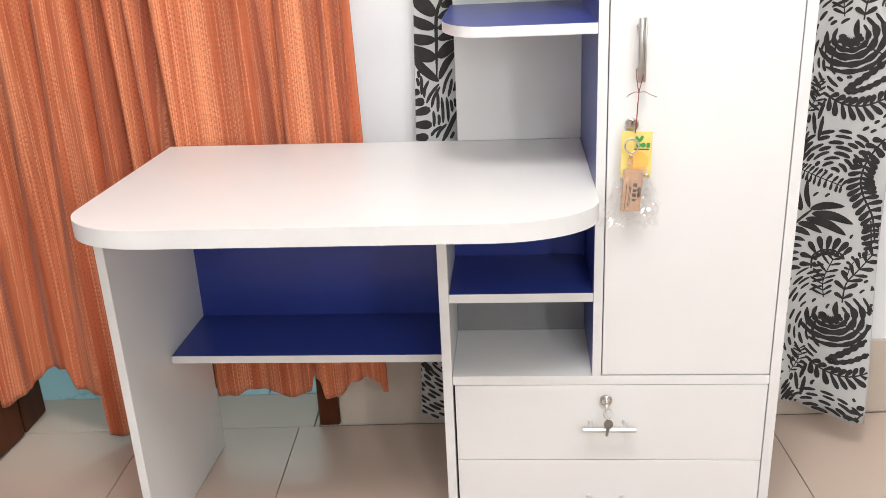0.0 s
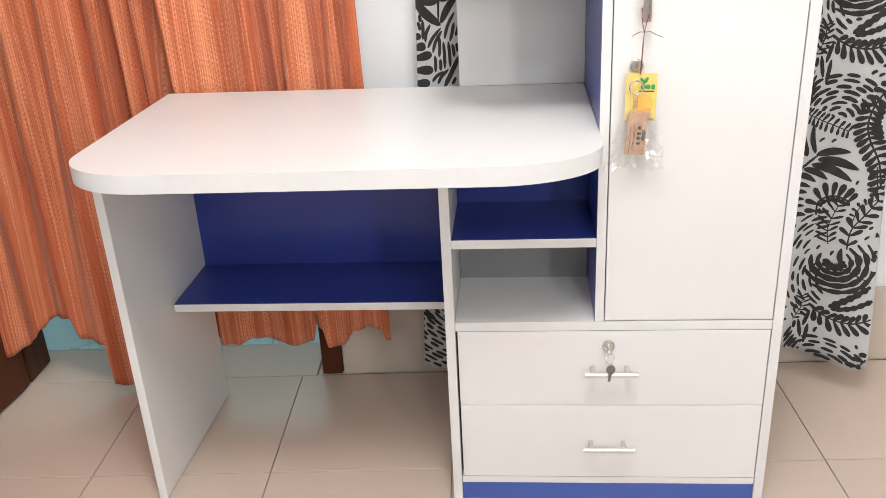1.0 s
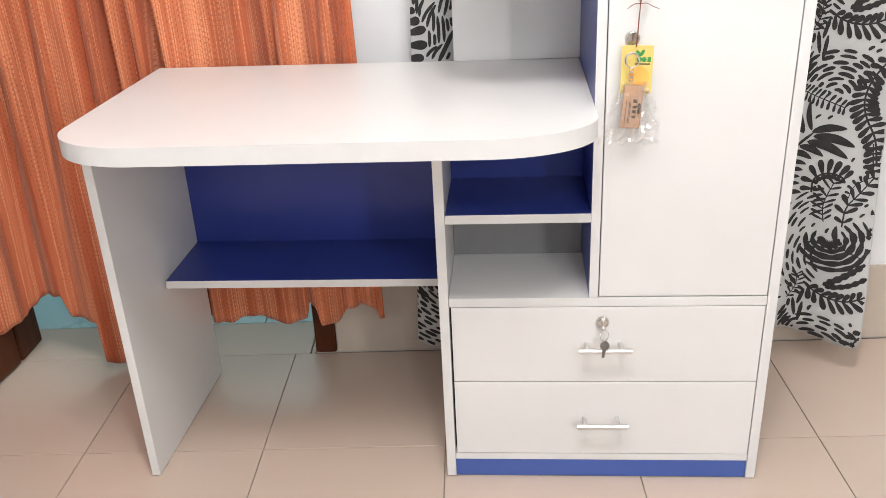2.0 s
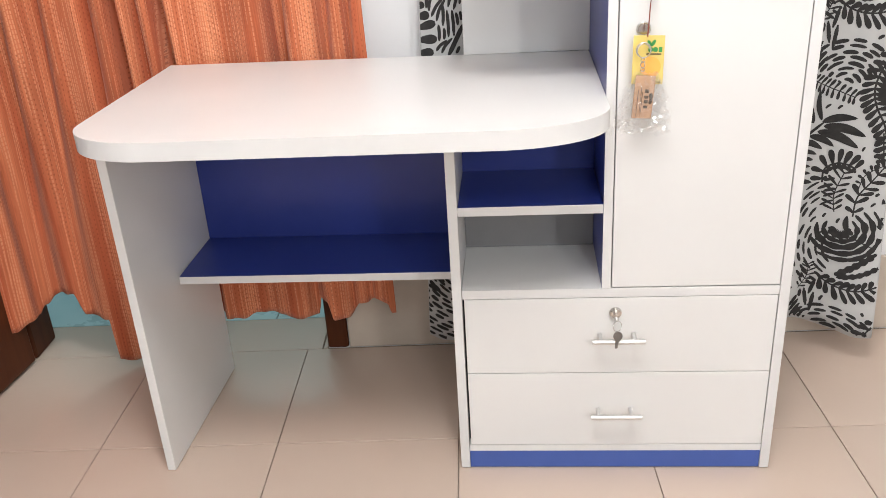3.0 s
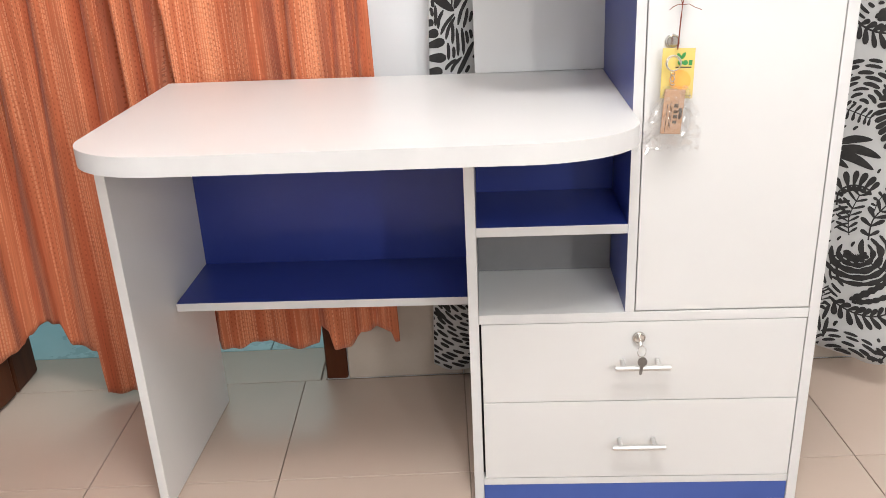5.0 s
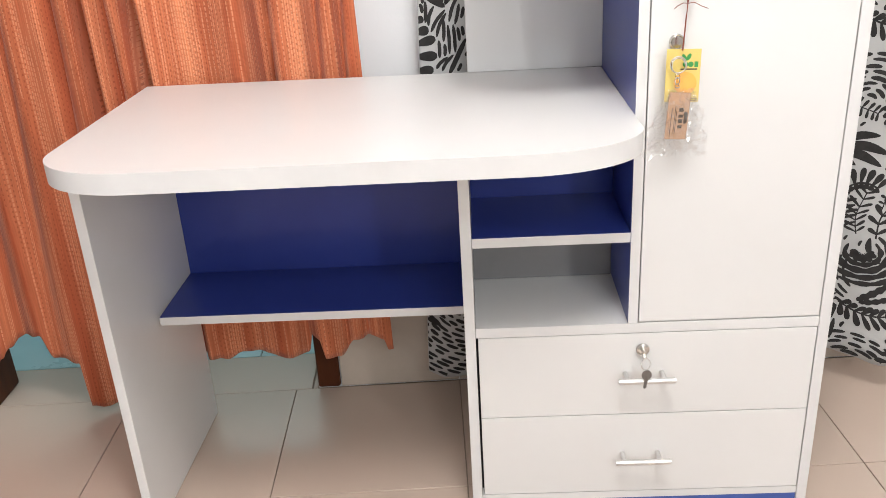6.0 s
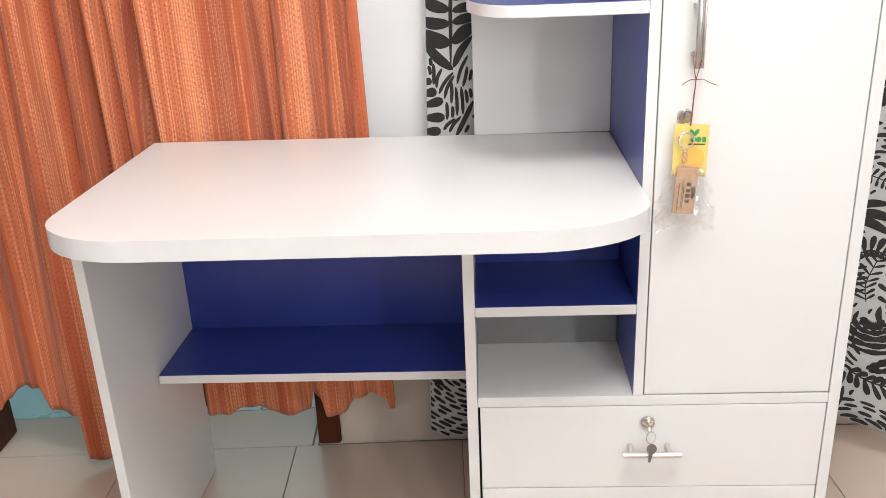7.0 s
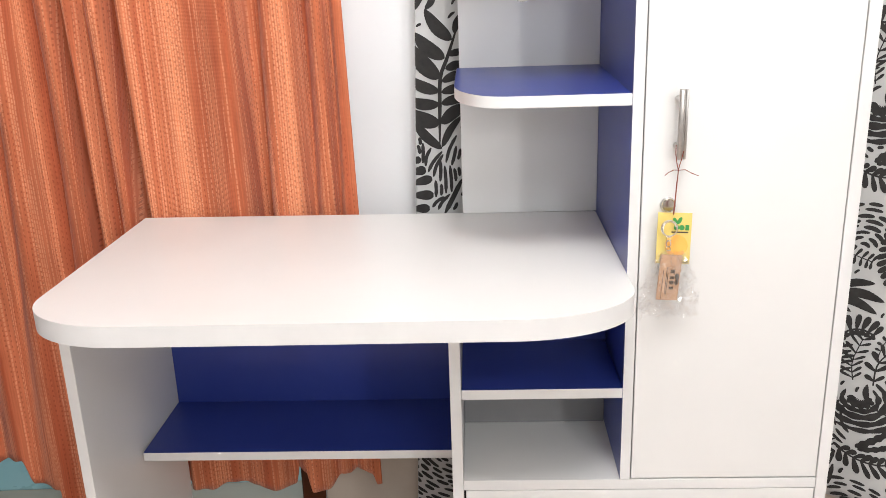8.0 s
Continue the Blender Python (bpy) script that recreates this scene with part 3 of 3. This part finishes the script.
# folds of the orange curtain: centre, half width, depth towards the wall
FOLDS = [(-1.11, 0.030, 0.040), (-1.02, 0.030, 0.045), (-0.93, 0.026, 0.040), (-0.835, 0.026, 0.055), (-0.745, 0.011, 0.060), (-0.690, 0.012, 0.020), (-0.627, 0.012, 0.065), (-0.50, 0.06, 0.012), (-0.366, 0.020, 0.060), (-0.268, 0.013, 0.028), (-0.219, 0.008, 0.022)]
HEM = [(-1.25, 0.12), (-1.146, 0.121), (-1.113, 0.134), (-1.075, 0.165), (-1.053, 0.190), (-1.035, 0.208), (-1.005, 0.217), (-0.976, 0.218), (-0.958, 0.160), (-0.930, 0.151), (-0.897, 0.149), (-0.892, 0.032), (-0.851, 0.018), (-0.785, 0.024), (-0.775, 0.14),
       (-0.610, 0.142), (-0.562, 0.141), (-0.516, 0.153), (-0.459, 0.147), (-0.433, 0.138), (-0.374, 0.136), (-0.362, 0.184), (-0.340, 0.184), (-0.328, 0.138), (-0.294, 0.136), (-0.263, 0.172), (-0.225, 0.185), (-0.196, 0.174), (-0.186, 0.146)]
RAIL_Z = 2.16


def orange_point(x, z):
    lean = 0.022 * (z - 0.15)
    depth = sum(d * math.exp(-((x - 0.012 * math.sin(3 * z + 9 * c) - c) / w) ** 2) for c, w, d in FOLDS)
    y = 0.398 + depth * 1.55 * (0.40 + 0.70 * smooth(0.1, 0.9, z)) + 0.007 * math.sin(x * 23 + 0.8 * z) + 0.003 * math.sin(x * 61 - 1.3 * z)
    y -= 0.02 * smooth(-0.75, -1.1, x) * (1 - z / 2.2)
    y = min(y + 0.015 * max(0.0, z - 0.8), 0.472 + 0.0454 * (x + 0.408))
    return Vector((x - lean * smooth(-0.9, -0.2, x), y, z))


def orange_curtain():
    thing = empty("orange_curtain", "orange handloom cotton curtain hanging in folds over a doorway", "curtain")
    nu, nv = 430, 64
    xs = [-1.150 + (1.150 - 0.176) * i / nu for i in range(nu + 1)]
    bm = bmesh.new()
    weave = bm.loops.layers.uv.new("weave")
    grid, length = [], [0.0]
    for i, x in enumerate(xs):
        hem = curve(HEM, x) + 0.002 * math.sin(x * 140)
        grid.append([bm.verts.new(orange_point(x, hem + (RAIL_Z - hem) * (j / nv) ** 1.15)) for j in range(nv + 1)])
        if i:
            length.append(length[-1] + (orange_point(x, 1.0) - orange_point(xs[i - 1], 1.0)).length)
    for i in range(nu):
        for j in range(nv):
            f = bm.faces.new((grid[i][j], grid[i + 1][j], grid[i + 1][j + 1], grid[i][j + 1]))
            f.smooth = True
            for loop, (a, b) in zip(f.loops, ((i, j), (i + 1, j), (i + 1, j + 1), (i, j + 1))):
                loop[weave].uv = (length[a], grid[a][b].co.z)
    cloth = part("curtain_cloth", bm, CLOTH, thing)
    mod = cloth.modifiers.new("thickness", "SOLIDIFY")
    mod.thickness, mod.offset = 0.0018, -1
    return thing


orange_curtain()

BW_HEM = [(-0.105, 0.066), (-0.06, 0.050), (0.05, 0.06), (0.3, 0.07), (0.6, 0.08), (0.755, 0.100), (0.85, 0.086), (0.905, 0.076), (0.936, 0.078)]


def bw_point(x, z):
    y = 0.428 + 0.010 * math.sin(x * 17 + 0.6) + 0.004 * math.sin(x * 41 + 1.2 * z)
    y -= 0.055 * smooth(0.78, 0.94, x) * (1 - smooth(0.05, 0.6, z))
    y += 0.018 * smooth(0.03, -0.10, x)
    lean = 0.034 * (z - 0.2) * smooth(0.3, -0.1, x)
    return Vector((x + lean, y, z))


def bw_curtain():
    thing = empty("printed_curtain", "pale grey cotton curtain with black leaf print behind the cabinet", "curtain")
    nu, nv = 190, 60
    bm = bmesh.new()
    grid = []
    for i in range(nu + 1):
        x = -0.097 + 1.034 * i / nu
        hem = curve(BW_HEM, x)
        grid.append([bm.verts.new(bw_point(x, hem + (RAIL_Z - hem) * j / nv)) for j in range(nv + 1)])
    for i in range(nu):
        for j in range(nv):
            bm.faces.new((grid[i][j], grid[i + 1][j], grid[i + 1][j + 1], grid[i][j + 1])).smooth = True
    cloth = part("curtain_cloth", bm, PALE, thing)
    mod = cloth.modifiers.new("thickness", "SOLIDIFY")
    mod.thickness, mod.offset = 0.0018, -1
    return thing, cloth


printed_curtain, bw_cloth = bw_curtain()

# the black print, drawn stroke by stroke on the cloth
INKS = bmesh.new()
SHIFT = [0.0, 0.0]
TAKEN = set()


def on_cloth(x, z):
    x, z = x + SHIFT[0], z + SHIFT[1]
    if -0.14 < x < -0.096:
        x = -0.096
    if not (-0.097 < x < 0.936 and curve(BW_HEM, x) + 0.002 < z < 1.5):
        return None
    return bw_point(x, z) + Vector((0, -0.0012, 0))


def resample(points, n):
    pts = [Vector(p) for p in points]
    if len(pts) == 2:
        return [pts[0].lerp(pts[1], i / n) for i in range(n + 1)]
    out = []
    for i in range(n + 1):
        t = i / n * (len(pts) - 1)
        k = min(int(t), len(pts) - 2)
        f = t - k
        a, b, c, d = pts[max(k - 1, 0)], pts[k], pts[k + 1], pts[min(k + 2, len(pts) - 1)]
        out.append(0.5 * ((2 * b) + (c - a) * f + (2 * a - 5 * b + 4 * c - d) * f * f + (3 * b - a - 3 * c + d) * f ** 3))
    return out


def ribbon(points, widths):
    """A flat band of varying width laid on the cloth."""
    last = None
    for i, p in enumerate(points):
        d = points[min(i + 1, len(points) - 1)] - points[max(i - 1, 0)]
        if d.length < 1e-9:
            continue
        nrm = Vector((-d.y, d.x)).normalized() * widths[i] / 2
        a, b = on_cloth(*(p + nrm)), on_cloth(*(p - nrm))
        for q in range(-2, 3):
            c = p + nrm * q / 2
            TAKEN.add((int((c.x + SHIFT[0]) / 0.003), int((c.y + SHIFT[1]) / 0.003)))
        pair = (INKS.verts.new(a), INKS.verts.new(b)) if a and b else None
        if last and pair:
            INKS.faces.new((last[0], last[1], pair[1], pair[0]))
        last = pair


def stroke(points, w, n=8):
    w *= 1.4
    pts = resample(points, n)
    ribbon(pts, [w * (0.35 + 0.65 * min(1.0, 4.0 * min(i, n - i) / n)) for i in range(n + 1)])


def leaf(a, b, w):
    a, b = Vector(a), Vector(b)
    side = Vector((-(b - a).y, (b - a).x)) * 0.07
    pts = resample((a, (a + b) / 2 + side, b), 12)
    ribbon(pts, [max(0.0004, w * math.sin(math.pi * (i / 12) ** 0.85) ** 0.8) for i in range(13)])


def club(a, b, w):
    """A leaflet that thickens to a round tip."""
    w *= 1.35
    pts = resample((a, b), 8)
    ribbon(pts, [w * k for k in (0.35, 0.5, 0.65, 0.8, 0.92, 1.0, 1.0, 0.85, 0.4)])


def fern(spine, n, la, lb, w, angle=55):
    pts = resample(spine, n * 3)
    ribbon(pts, [max(0.002, w * 0.45)] * len(pts))
    a = radians(angle)
    for i in range(n):
        k = i * 3 + 2
        d = (pts[min(k + 1, len(pts) - 1)] - pts[k - 1]).normalized()
        size = 0.72 + 0.28 * math.sin(math.pi * (i + 0.6) / (n + 0.2)) + random.uniform(-0.06, 0.06)
        for sign, long in ((1, la), (-1, lb)):
            if long > 0.002:
                q = Vector((d.x * math.cos(a) - sign * d.y * math.sin(a), d.y * math.cos(a) + sign * d.x * math.sin(a)))
                club(pts[k], pts[k] + q * long * size, w * random.uniform(0.85, 1.1))


def dash_arcs(centre, r0, r1, a0, a1, step, w):
    c = Vector(centre)
    r = r0
    while r < r1:
        a = a0 + random.uniform(0, 12)
        while a < a1 - 4:
            span = random.uniform(0.022, 0.036) / r * 57.3
            span = min(span, a1 - a)
            wob = random.uniform(-0.002, 0.002)
            stroke([c + Vector((math.cos(radians(q)), math.sin(radians(q)))) * (r + wob) for q in (a, a + span / 2, a + span)], w * random.uniform(0.8, 1.15), 6)
            a += span + random.uniform(5, 9) * 0.07 / r
        r += step * random.uniform(0.82, 0.98)


def wavy(points, w):
    w *= 1.3
    pts = resample(points, 28)
    ribbon(pts, [w * (0.55 + 0.45 * abs(math.sin(i * 0.75))) * min(1.0, 0.25 + 5 * min(i, 28 - i) / 28) for i in range(29)])


def rose(centre, r):
    c = Vector(centre)
    ring_of = lambda k, a0, a1, w: wavy([c + Vector((math.cos(radians(a)) * 1.05, math.sin(radians(a)) * 0.95)) * k for a in np.linspace(a0, a1, 7)], w)
    leaf(c + Vector((0.012, -0.004)), c + Vector((0.010, 0.034)), r * 0.16)
    ring_of(r * 0.20, -200, 20, r * 0.24)
    ring_of(r * 0.42, -215, 50, r * 0.13)
    ring_of(r * 0.62, -195, 58, r * 0.17)
    ring_of(r * 0.84, -158, 50, r * 0.15)
    ring_of(r * 1.05, -122, 40, r * 0.13)
    stroke([c + Vector((0.012, -0.012)), c + Vector((r * 0.95, -r * 0.55))], 0.0025)


def print_repeat():
    rose((0.829, 0.955), 0.073)
    wavy(((0.828, 0.842), (0.864, 0.871), (0.905, 0.904)), 0.0130)
    wavy(((0.832, 0.838), (0.873, 0.85), (0.915, 0.873)), 0.0106)
    fern(((0.797, 0.833), (0.831, 0.815), (0.872, 0.812), (0.912, 0.826)), 9, 0.024, 0.038, 0.0083, 55)
    fern(((0.759, 0.798), (0.775, 0.83), (0.776, 0.861)), 7, 0.020, 0.020, 0.0035, 55)
    dash_arcs((0.854, 0.912), 0.057, 0.132, 150, 238, 0.0142, 0.0047)
    dash_arcs((0.824, 0.66), 0.017, 0.109, 15, 150, 0.0130, 0.0059)
    stroke([(0.743, 0.752), (0.759, 0.779)], 0.0059)
    stroke([(0.744, 0.739), (0.763, 0.768)], 0.0059)
    stroke([(0.746, 0.725), (0.768, 0.757)], 0.0059)
    stroke([(0.747, 0.712), (0.773, 0.746)], 0.0059)
    stroke([(0.748, 0.698), (0.777, 0.735)], 0.0059)
    stroke([(0.75, 0.685), (0.782, 0.724)], 0.0059)
    stroke([(0.765, 0.795), (0.764, 0.775)], 0.0059)
    stroke([(0.773, 0.798), (0.781, 0.752)], 0.0059)
    stroke([(0.794, 0.824), (0.784, 0.783)], 0.0059)
    stroke([(0.794, 0.789), (0.789, 0.738)], 0.0059)
    fern(((0.752, 0.679), (0.791, 0.659), (0.847, 0.636)), 11, 0.020, 0.020, 0.0047, 75)
    fern(((0.921, 0.74), (0.892, 0.697), (0.882, 0.654), (0.891, 0.616), (0.916, 0.567), (0.927, 0.509)), 17, 0.032, 0.032, 0.0094, 70)
    leaf((0.77, 0.58), (0.748, 0.654), 0.0201)
    leaf((0.787, 0.585), (0.776, 0.654), 0.0118)
    leaf((0.788, 0.582), (0.857, 0.59), 0.0177)
    leaf((0.792, 0.572), (0.878, 0.55), 0.0201)
    leaf((0.78, 0.561), (0.866, 0.524), 0.0201)
    leaf((0.764, 0.552), (0.818, 0.526), 0.0153)
    leaf((0.746, 0.541), (0.795, 0.52), 0.0142)
    leaf((0.746, 0.517), (0.785, 0.508), 0.0106)
    leaf((0.746, 0.499), (0.779, 0.495), 0.0106)
    leaf((0.745, 0.481), (0.774, 0.48), 0.0094)
    leaf((0.745, 0.464), (0.776, 0.464), 0.0094)
    leaf((0.746, 0.444), (0.782, 0.442), 0.0118)
    stroke([(0.744, 0.541), (0.794, 0.582)], 0.0047)
    fern(((0.804, 0.442), (0.805, 0.472), (0.825, 0.487), (0.846, 0.487), (0.866, 0.477)), 8, 0.033, 0.013, 0.0094, 80)
    fern(((0.835, 0.374), (0.831, 0.417), (0.846, 0.469)), 7, 0.031, 0.024, 0.0047, 55)
    fern(((0.871, 0.367), (0.876, 0.413), (0.9, 0.447), (0.927, 0.483)), 7, 0.028, 0.031, 0.0071, 55)
    fern(((0.876, 0.431), (0.888, 0.464), (0.926, 0.485)), 7, 0.014, 0.000, 0.0047, 80)
    fern(((0.914, 0.557), (0.922, 0.492)), 5, 0.028, 0.021, 0.0071, 85)
    dash_arcs((0.851, 0.335), 0.071, 0.132, 95, 170, 0.0142, 0.0047)
    leaf((0.929, 0.41), (0.929, 0.356), 0.0106)
    leaf((0.934, 0.417), (0.943, 0.376), 0.0083)
    leaf((0.921, 0.349), (0.945, 0.332), 0.0094)
    leaf((0.938, 0.313), (0.954, 0.306), 0.0083)


def print_band():
    """Leaf spray and dashes at the free edge of the curtain."""
    stroke([(-0.039, 0.898), (-0.039, 0.965), (-0.038, 1.029), (-0.024, 1.067), (-0.004, 1.124)], 0.0056, 14)
    for ax, az, bx, bz, w in ((-0.034, 0.890, -0.097, 0.956, 0.020), (-0.034, 0.894, 0.008, 0.955, 0.016), (-0.039, 0.940, -0.104, 0.968, 0.030), (-0.036, 0.940, 0.020, 0.975, 0.026), (-0.040, 0.978, -0.112, 0.991, 0.023),
                              (-0.036, 0.979, 0.022, 0.986, 0.019), (-0.041, 1.003, -0.106, 1.033, 0.023), (-0.036, 1.001, 0.022, 1.006, 0.018), (-0.039, 1.028, -0.100, 1.096, 0.033), (-0.035, 1.022, 0.020, 1.036, 0.018),
                              (-0.029, 1.066, -0.092, 1.116, 0.028), (-0.028, 1.046, 0.018, 1.052, 0.018), (-0.023, 1.072, 0.018, 1.076, 0.014), (-0.015, 1.100, -0.070, 1.158, 0.026), (-0.010, 1.112, 0.006, 1.150, 0.015)):
        leaf((ax, az), (bx, bz), w)
    for a, b, w in (((-0.097, 1.155), (-0.069, 1.189), 0.0196), ((-0.05, 1.186), (-0.069, 1.157), 0.0137), ((-0.016, 1.176), (-0.029, 1.204), 0.0157)):
        leaf(a, b, w)
    for ax, az, bx, bz, w in ((-0.097, 0.864, -0.078, 0.871, 0.011), (-0.097, 0.843, -0.068, 0.849, 0.014), (-0.097, 0.820, -0.055, 0.831, 0.014), (-0.097, 0.796, -0.052, 0.797, 0.015), (-0.097, 0.768, -0.060, 0.769, 0.014)):
        club((ax, az), (bx, bz), w)
    for ax, az, bx, bz in ((-0.074, 0.903, -0.074, 0.862), (-0.057, 0.893, -0.068, 0.856), (-0.034, 0.885, -0.063, 0.844), (-0.032, 0.879, -0.052, 0.834), (-0.038, 0.868, -0.038, 0.824), (-0.004, 0.916, -0.026, 0.862),
                           (-0.005, 0.895, -0.014, 0.856), (0.004, 0.889, -0.001, 0.867), (-0.029, 0.856, -0.026, 0.799), (-0.018, 0.856, -0.014, 0.801), (-0.009, 0.850, -0.005, 0.823), (0.0, 0.852, 0.003, 0.833),
                           (-0.048, 0.827, -0.047, 0.792), (-0.036, 0.819, -0.036, 0.795), (-0.018, 0.797, -0.042, 0.766), (-0.030, 0.793, -0.054, 0.771), (-0.002, 0.779, -0.010, 0.764), (-0.084, 0.899, -0.080, 0.881), (-0.081, 0.914, -0.079, 0.899)):
        bow = Vector((-0.004, 0.0)) if abs(bx - ax) > 0.01 else Vector((0.001, 0.0))
        stroke([Vector((ax, az)), Vector(((ax + bx) / 2, (az + bz) / 2)) + bow, Vector((bx, bz))], 0.0052, 8)
    stroke([(0.008, 0.827), (-0.011, 0.790), (-0.028, 0.758)], 0.0075, 8)


def print_hem():
    """Broad leaves over curved zebra stripes near the hem of the free edge."""
    for ax, az, bx, bz, w in ((-0.094, 0.236, -0.056, 0.214, 0.016), (-0.080, 0.262, -0.040, 0.246, 0.017), (-0.050, 0.230, -0.024, 0.226, 0.014), (-0.096, 0.205, -0.066, 0.186, 0.015)):
        leaf((ax, az), (bx, bz), w)
    dash_arcs((0.030, 0.290), 0.070, 0.270, 165, 275, 0.0135, 0.0058)


SHIFT[0] = -0.008
print_band()
SHIFT[0] = 0.0
print_hem()
for k in (-1, 0, 1):
    for dx, dz in ((0.0, 0.0), (-0.245, 0.21), (-0.49, -0.17)):
        SHIFT[0], SHIFT[1] = dx + 0.022 * k, dz - 0.62 * k
        print_repeat()
# short dashes fill the blank ground between the motifs
SHIFT[0] = SHIFT[1] = 0.0
for tries in range(20000):
    x, z = random.uniform(-0.094, 0.92), random.uniform(0.06, 1.35)
    turn = 2.6 * noise.noise(Vector((x * 5, z * 5, 4.0))) + 0.9
    d = Vector((math.cos(turn), math.sin(turn)))
    half = random.uniform(0.005, 0.012)
    spots = [Vector((x, z)) + d * half * k / 3 for k in range(-4, 5)]
    near = [(int(p.x / 0.003) + i, int(p.y / 0.003) + j) for p in spots for i in (-1, 0, 1) for j in (-1, 0, 1)]
    if not any(c in TAKEN for c in near):
        bend = Vector((-d.y, d.x)) * half * 0.18
        stroke([spots[1], spots[4] + bend, spots[7]], random.uniform(0.0036, 0.0052), 6)
part("leaf_print", INKS, PRINT, bw_cloth, "black printed ferns, leaves and dashes")

# rail that carries both curtains
bm = rod((-1.32, 0.452, RAIL_Z + 0.010), (1.02, 0.452, RAIL_Z + 0.010), 0.0125, None, 20, 0.002)
rail = tagged(mesh_object("curtain_rail", bm, STEEL, True), "steel curtain rail fixed to the wall", "curtain rail")
for x in (-1.28, -0.13, 0.98):
    part("bracket", rod((x, 0.452, RAIL_Z + 0.010), (x, 0.60 + 0.0388 * (x - 0.8), RAIL_Z + 0.010), 0.006, None, 12), STEEL, rail)

# ---- pieces of floor and skirting ----
tile_mesh = None
for iu in range(-3, 8):
    for iv in range(-11, 1):
        if tile_mesh is None:
            bm = block(0.0009, T - 0.0009, 0.0009, T - 0.0009, -0.0065, 0.0, 0.0009, None, 1)
            first = part("tile", bm, TILE, floor)
            tile_mesh = first.data
            ob = first
        else:
            ob = new("tile", tile_mesh)
            ob.parent = floor
        ob.location = (iu * T - 0.002, iv * T, 0)
# threshold strip in the doorway
for iu, (u0, u1) in enumerate(((-0.798, -0.39), (-0.388, 0.036), (0.038, 0.0505))):
    part("threshold_tile", block(u0 + 0.001, u1 - 0.001, T + 0.001, WALL + 0.159, -0.0065, 0.0, 0.0009, None, 1), TILE, floor)
for iu in range(-4, 3):
    for iv in range(0, 4):
        part("tile", block(iu * T - 0.12 + 0.0015, iu * T - 0.12 + T - 0.0015, WALL + 0.162 + iv * T, WALL + 0.159 + (iv + 1) * T, -0.0065, 0.0, 0.0009, None, 1), AQUA_TILE, next_floor)
for i, u0 in enumerate((0.108, 0.395, 0.79, 1.185, 1.58, 1.975)):
    u1 = 0.395 if i == 0 else u0 + T
    part("skirting_tile", block(u0 + 0.001, u1 - 0.001, WALL - 0.009, WALL + 0.001, 0.0005, 0.203, 0.0015), SKIRT, wall_north)
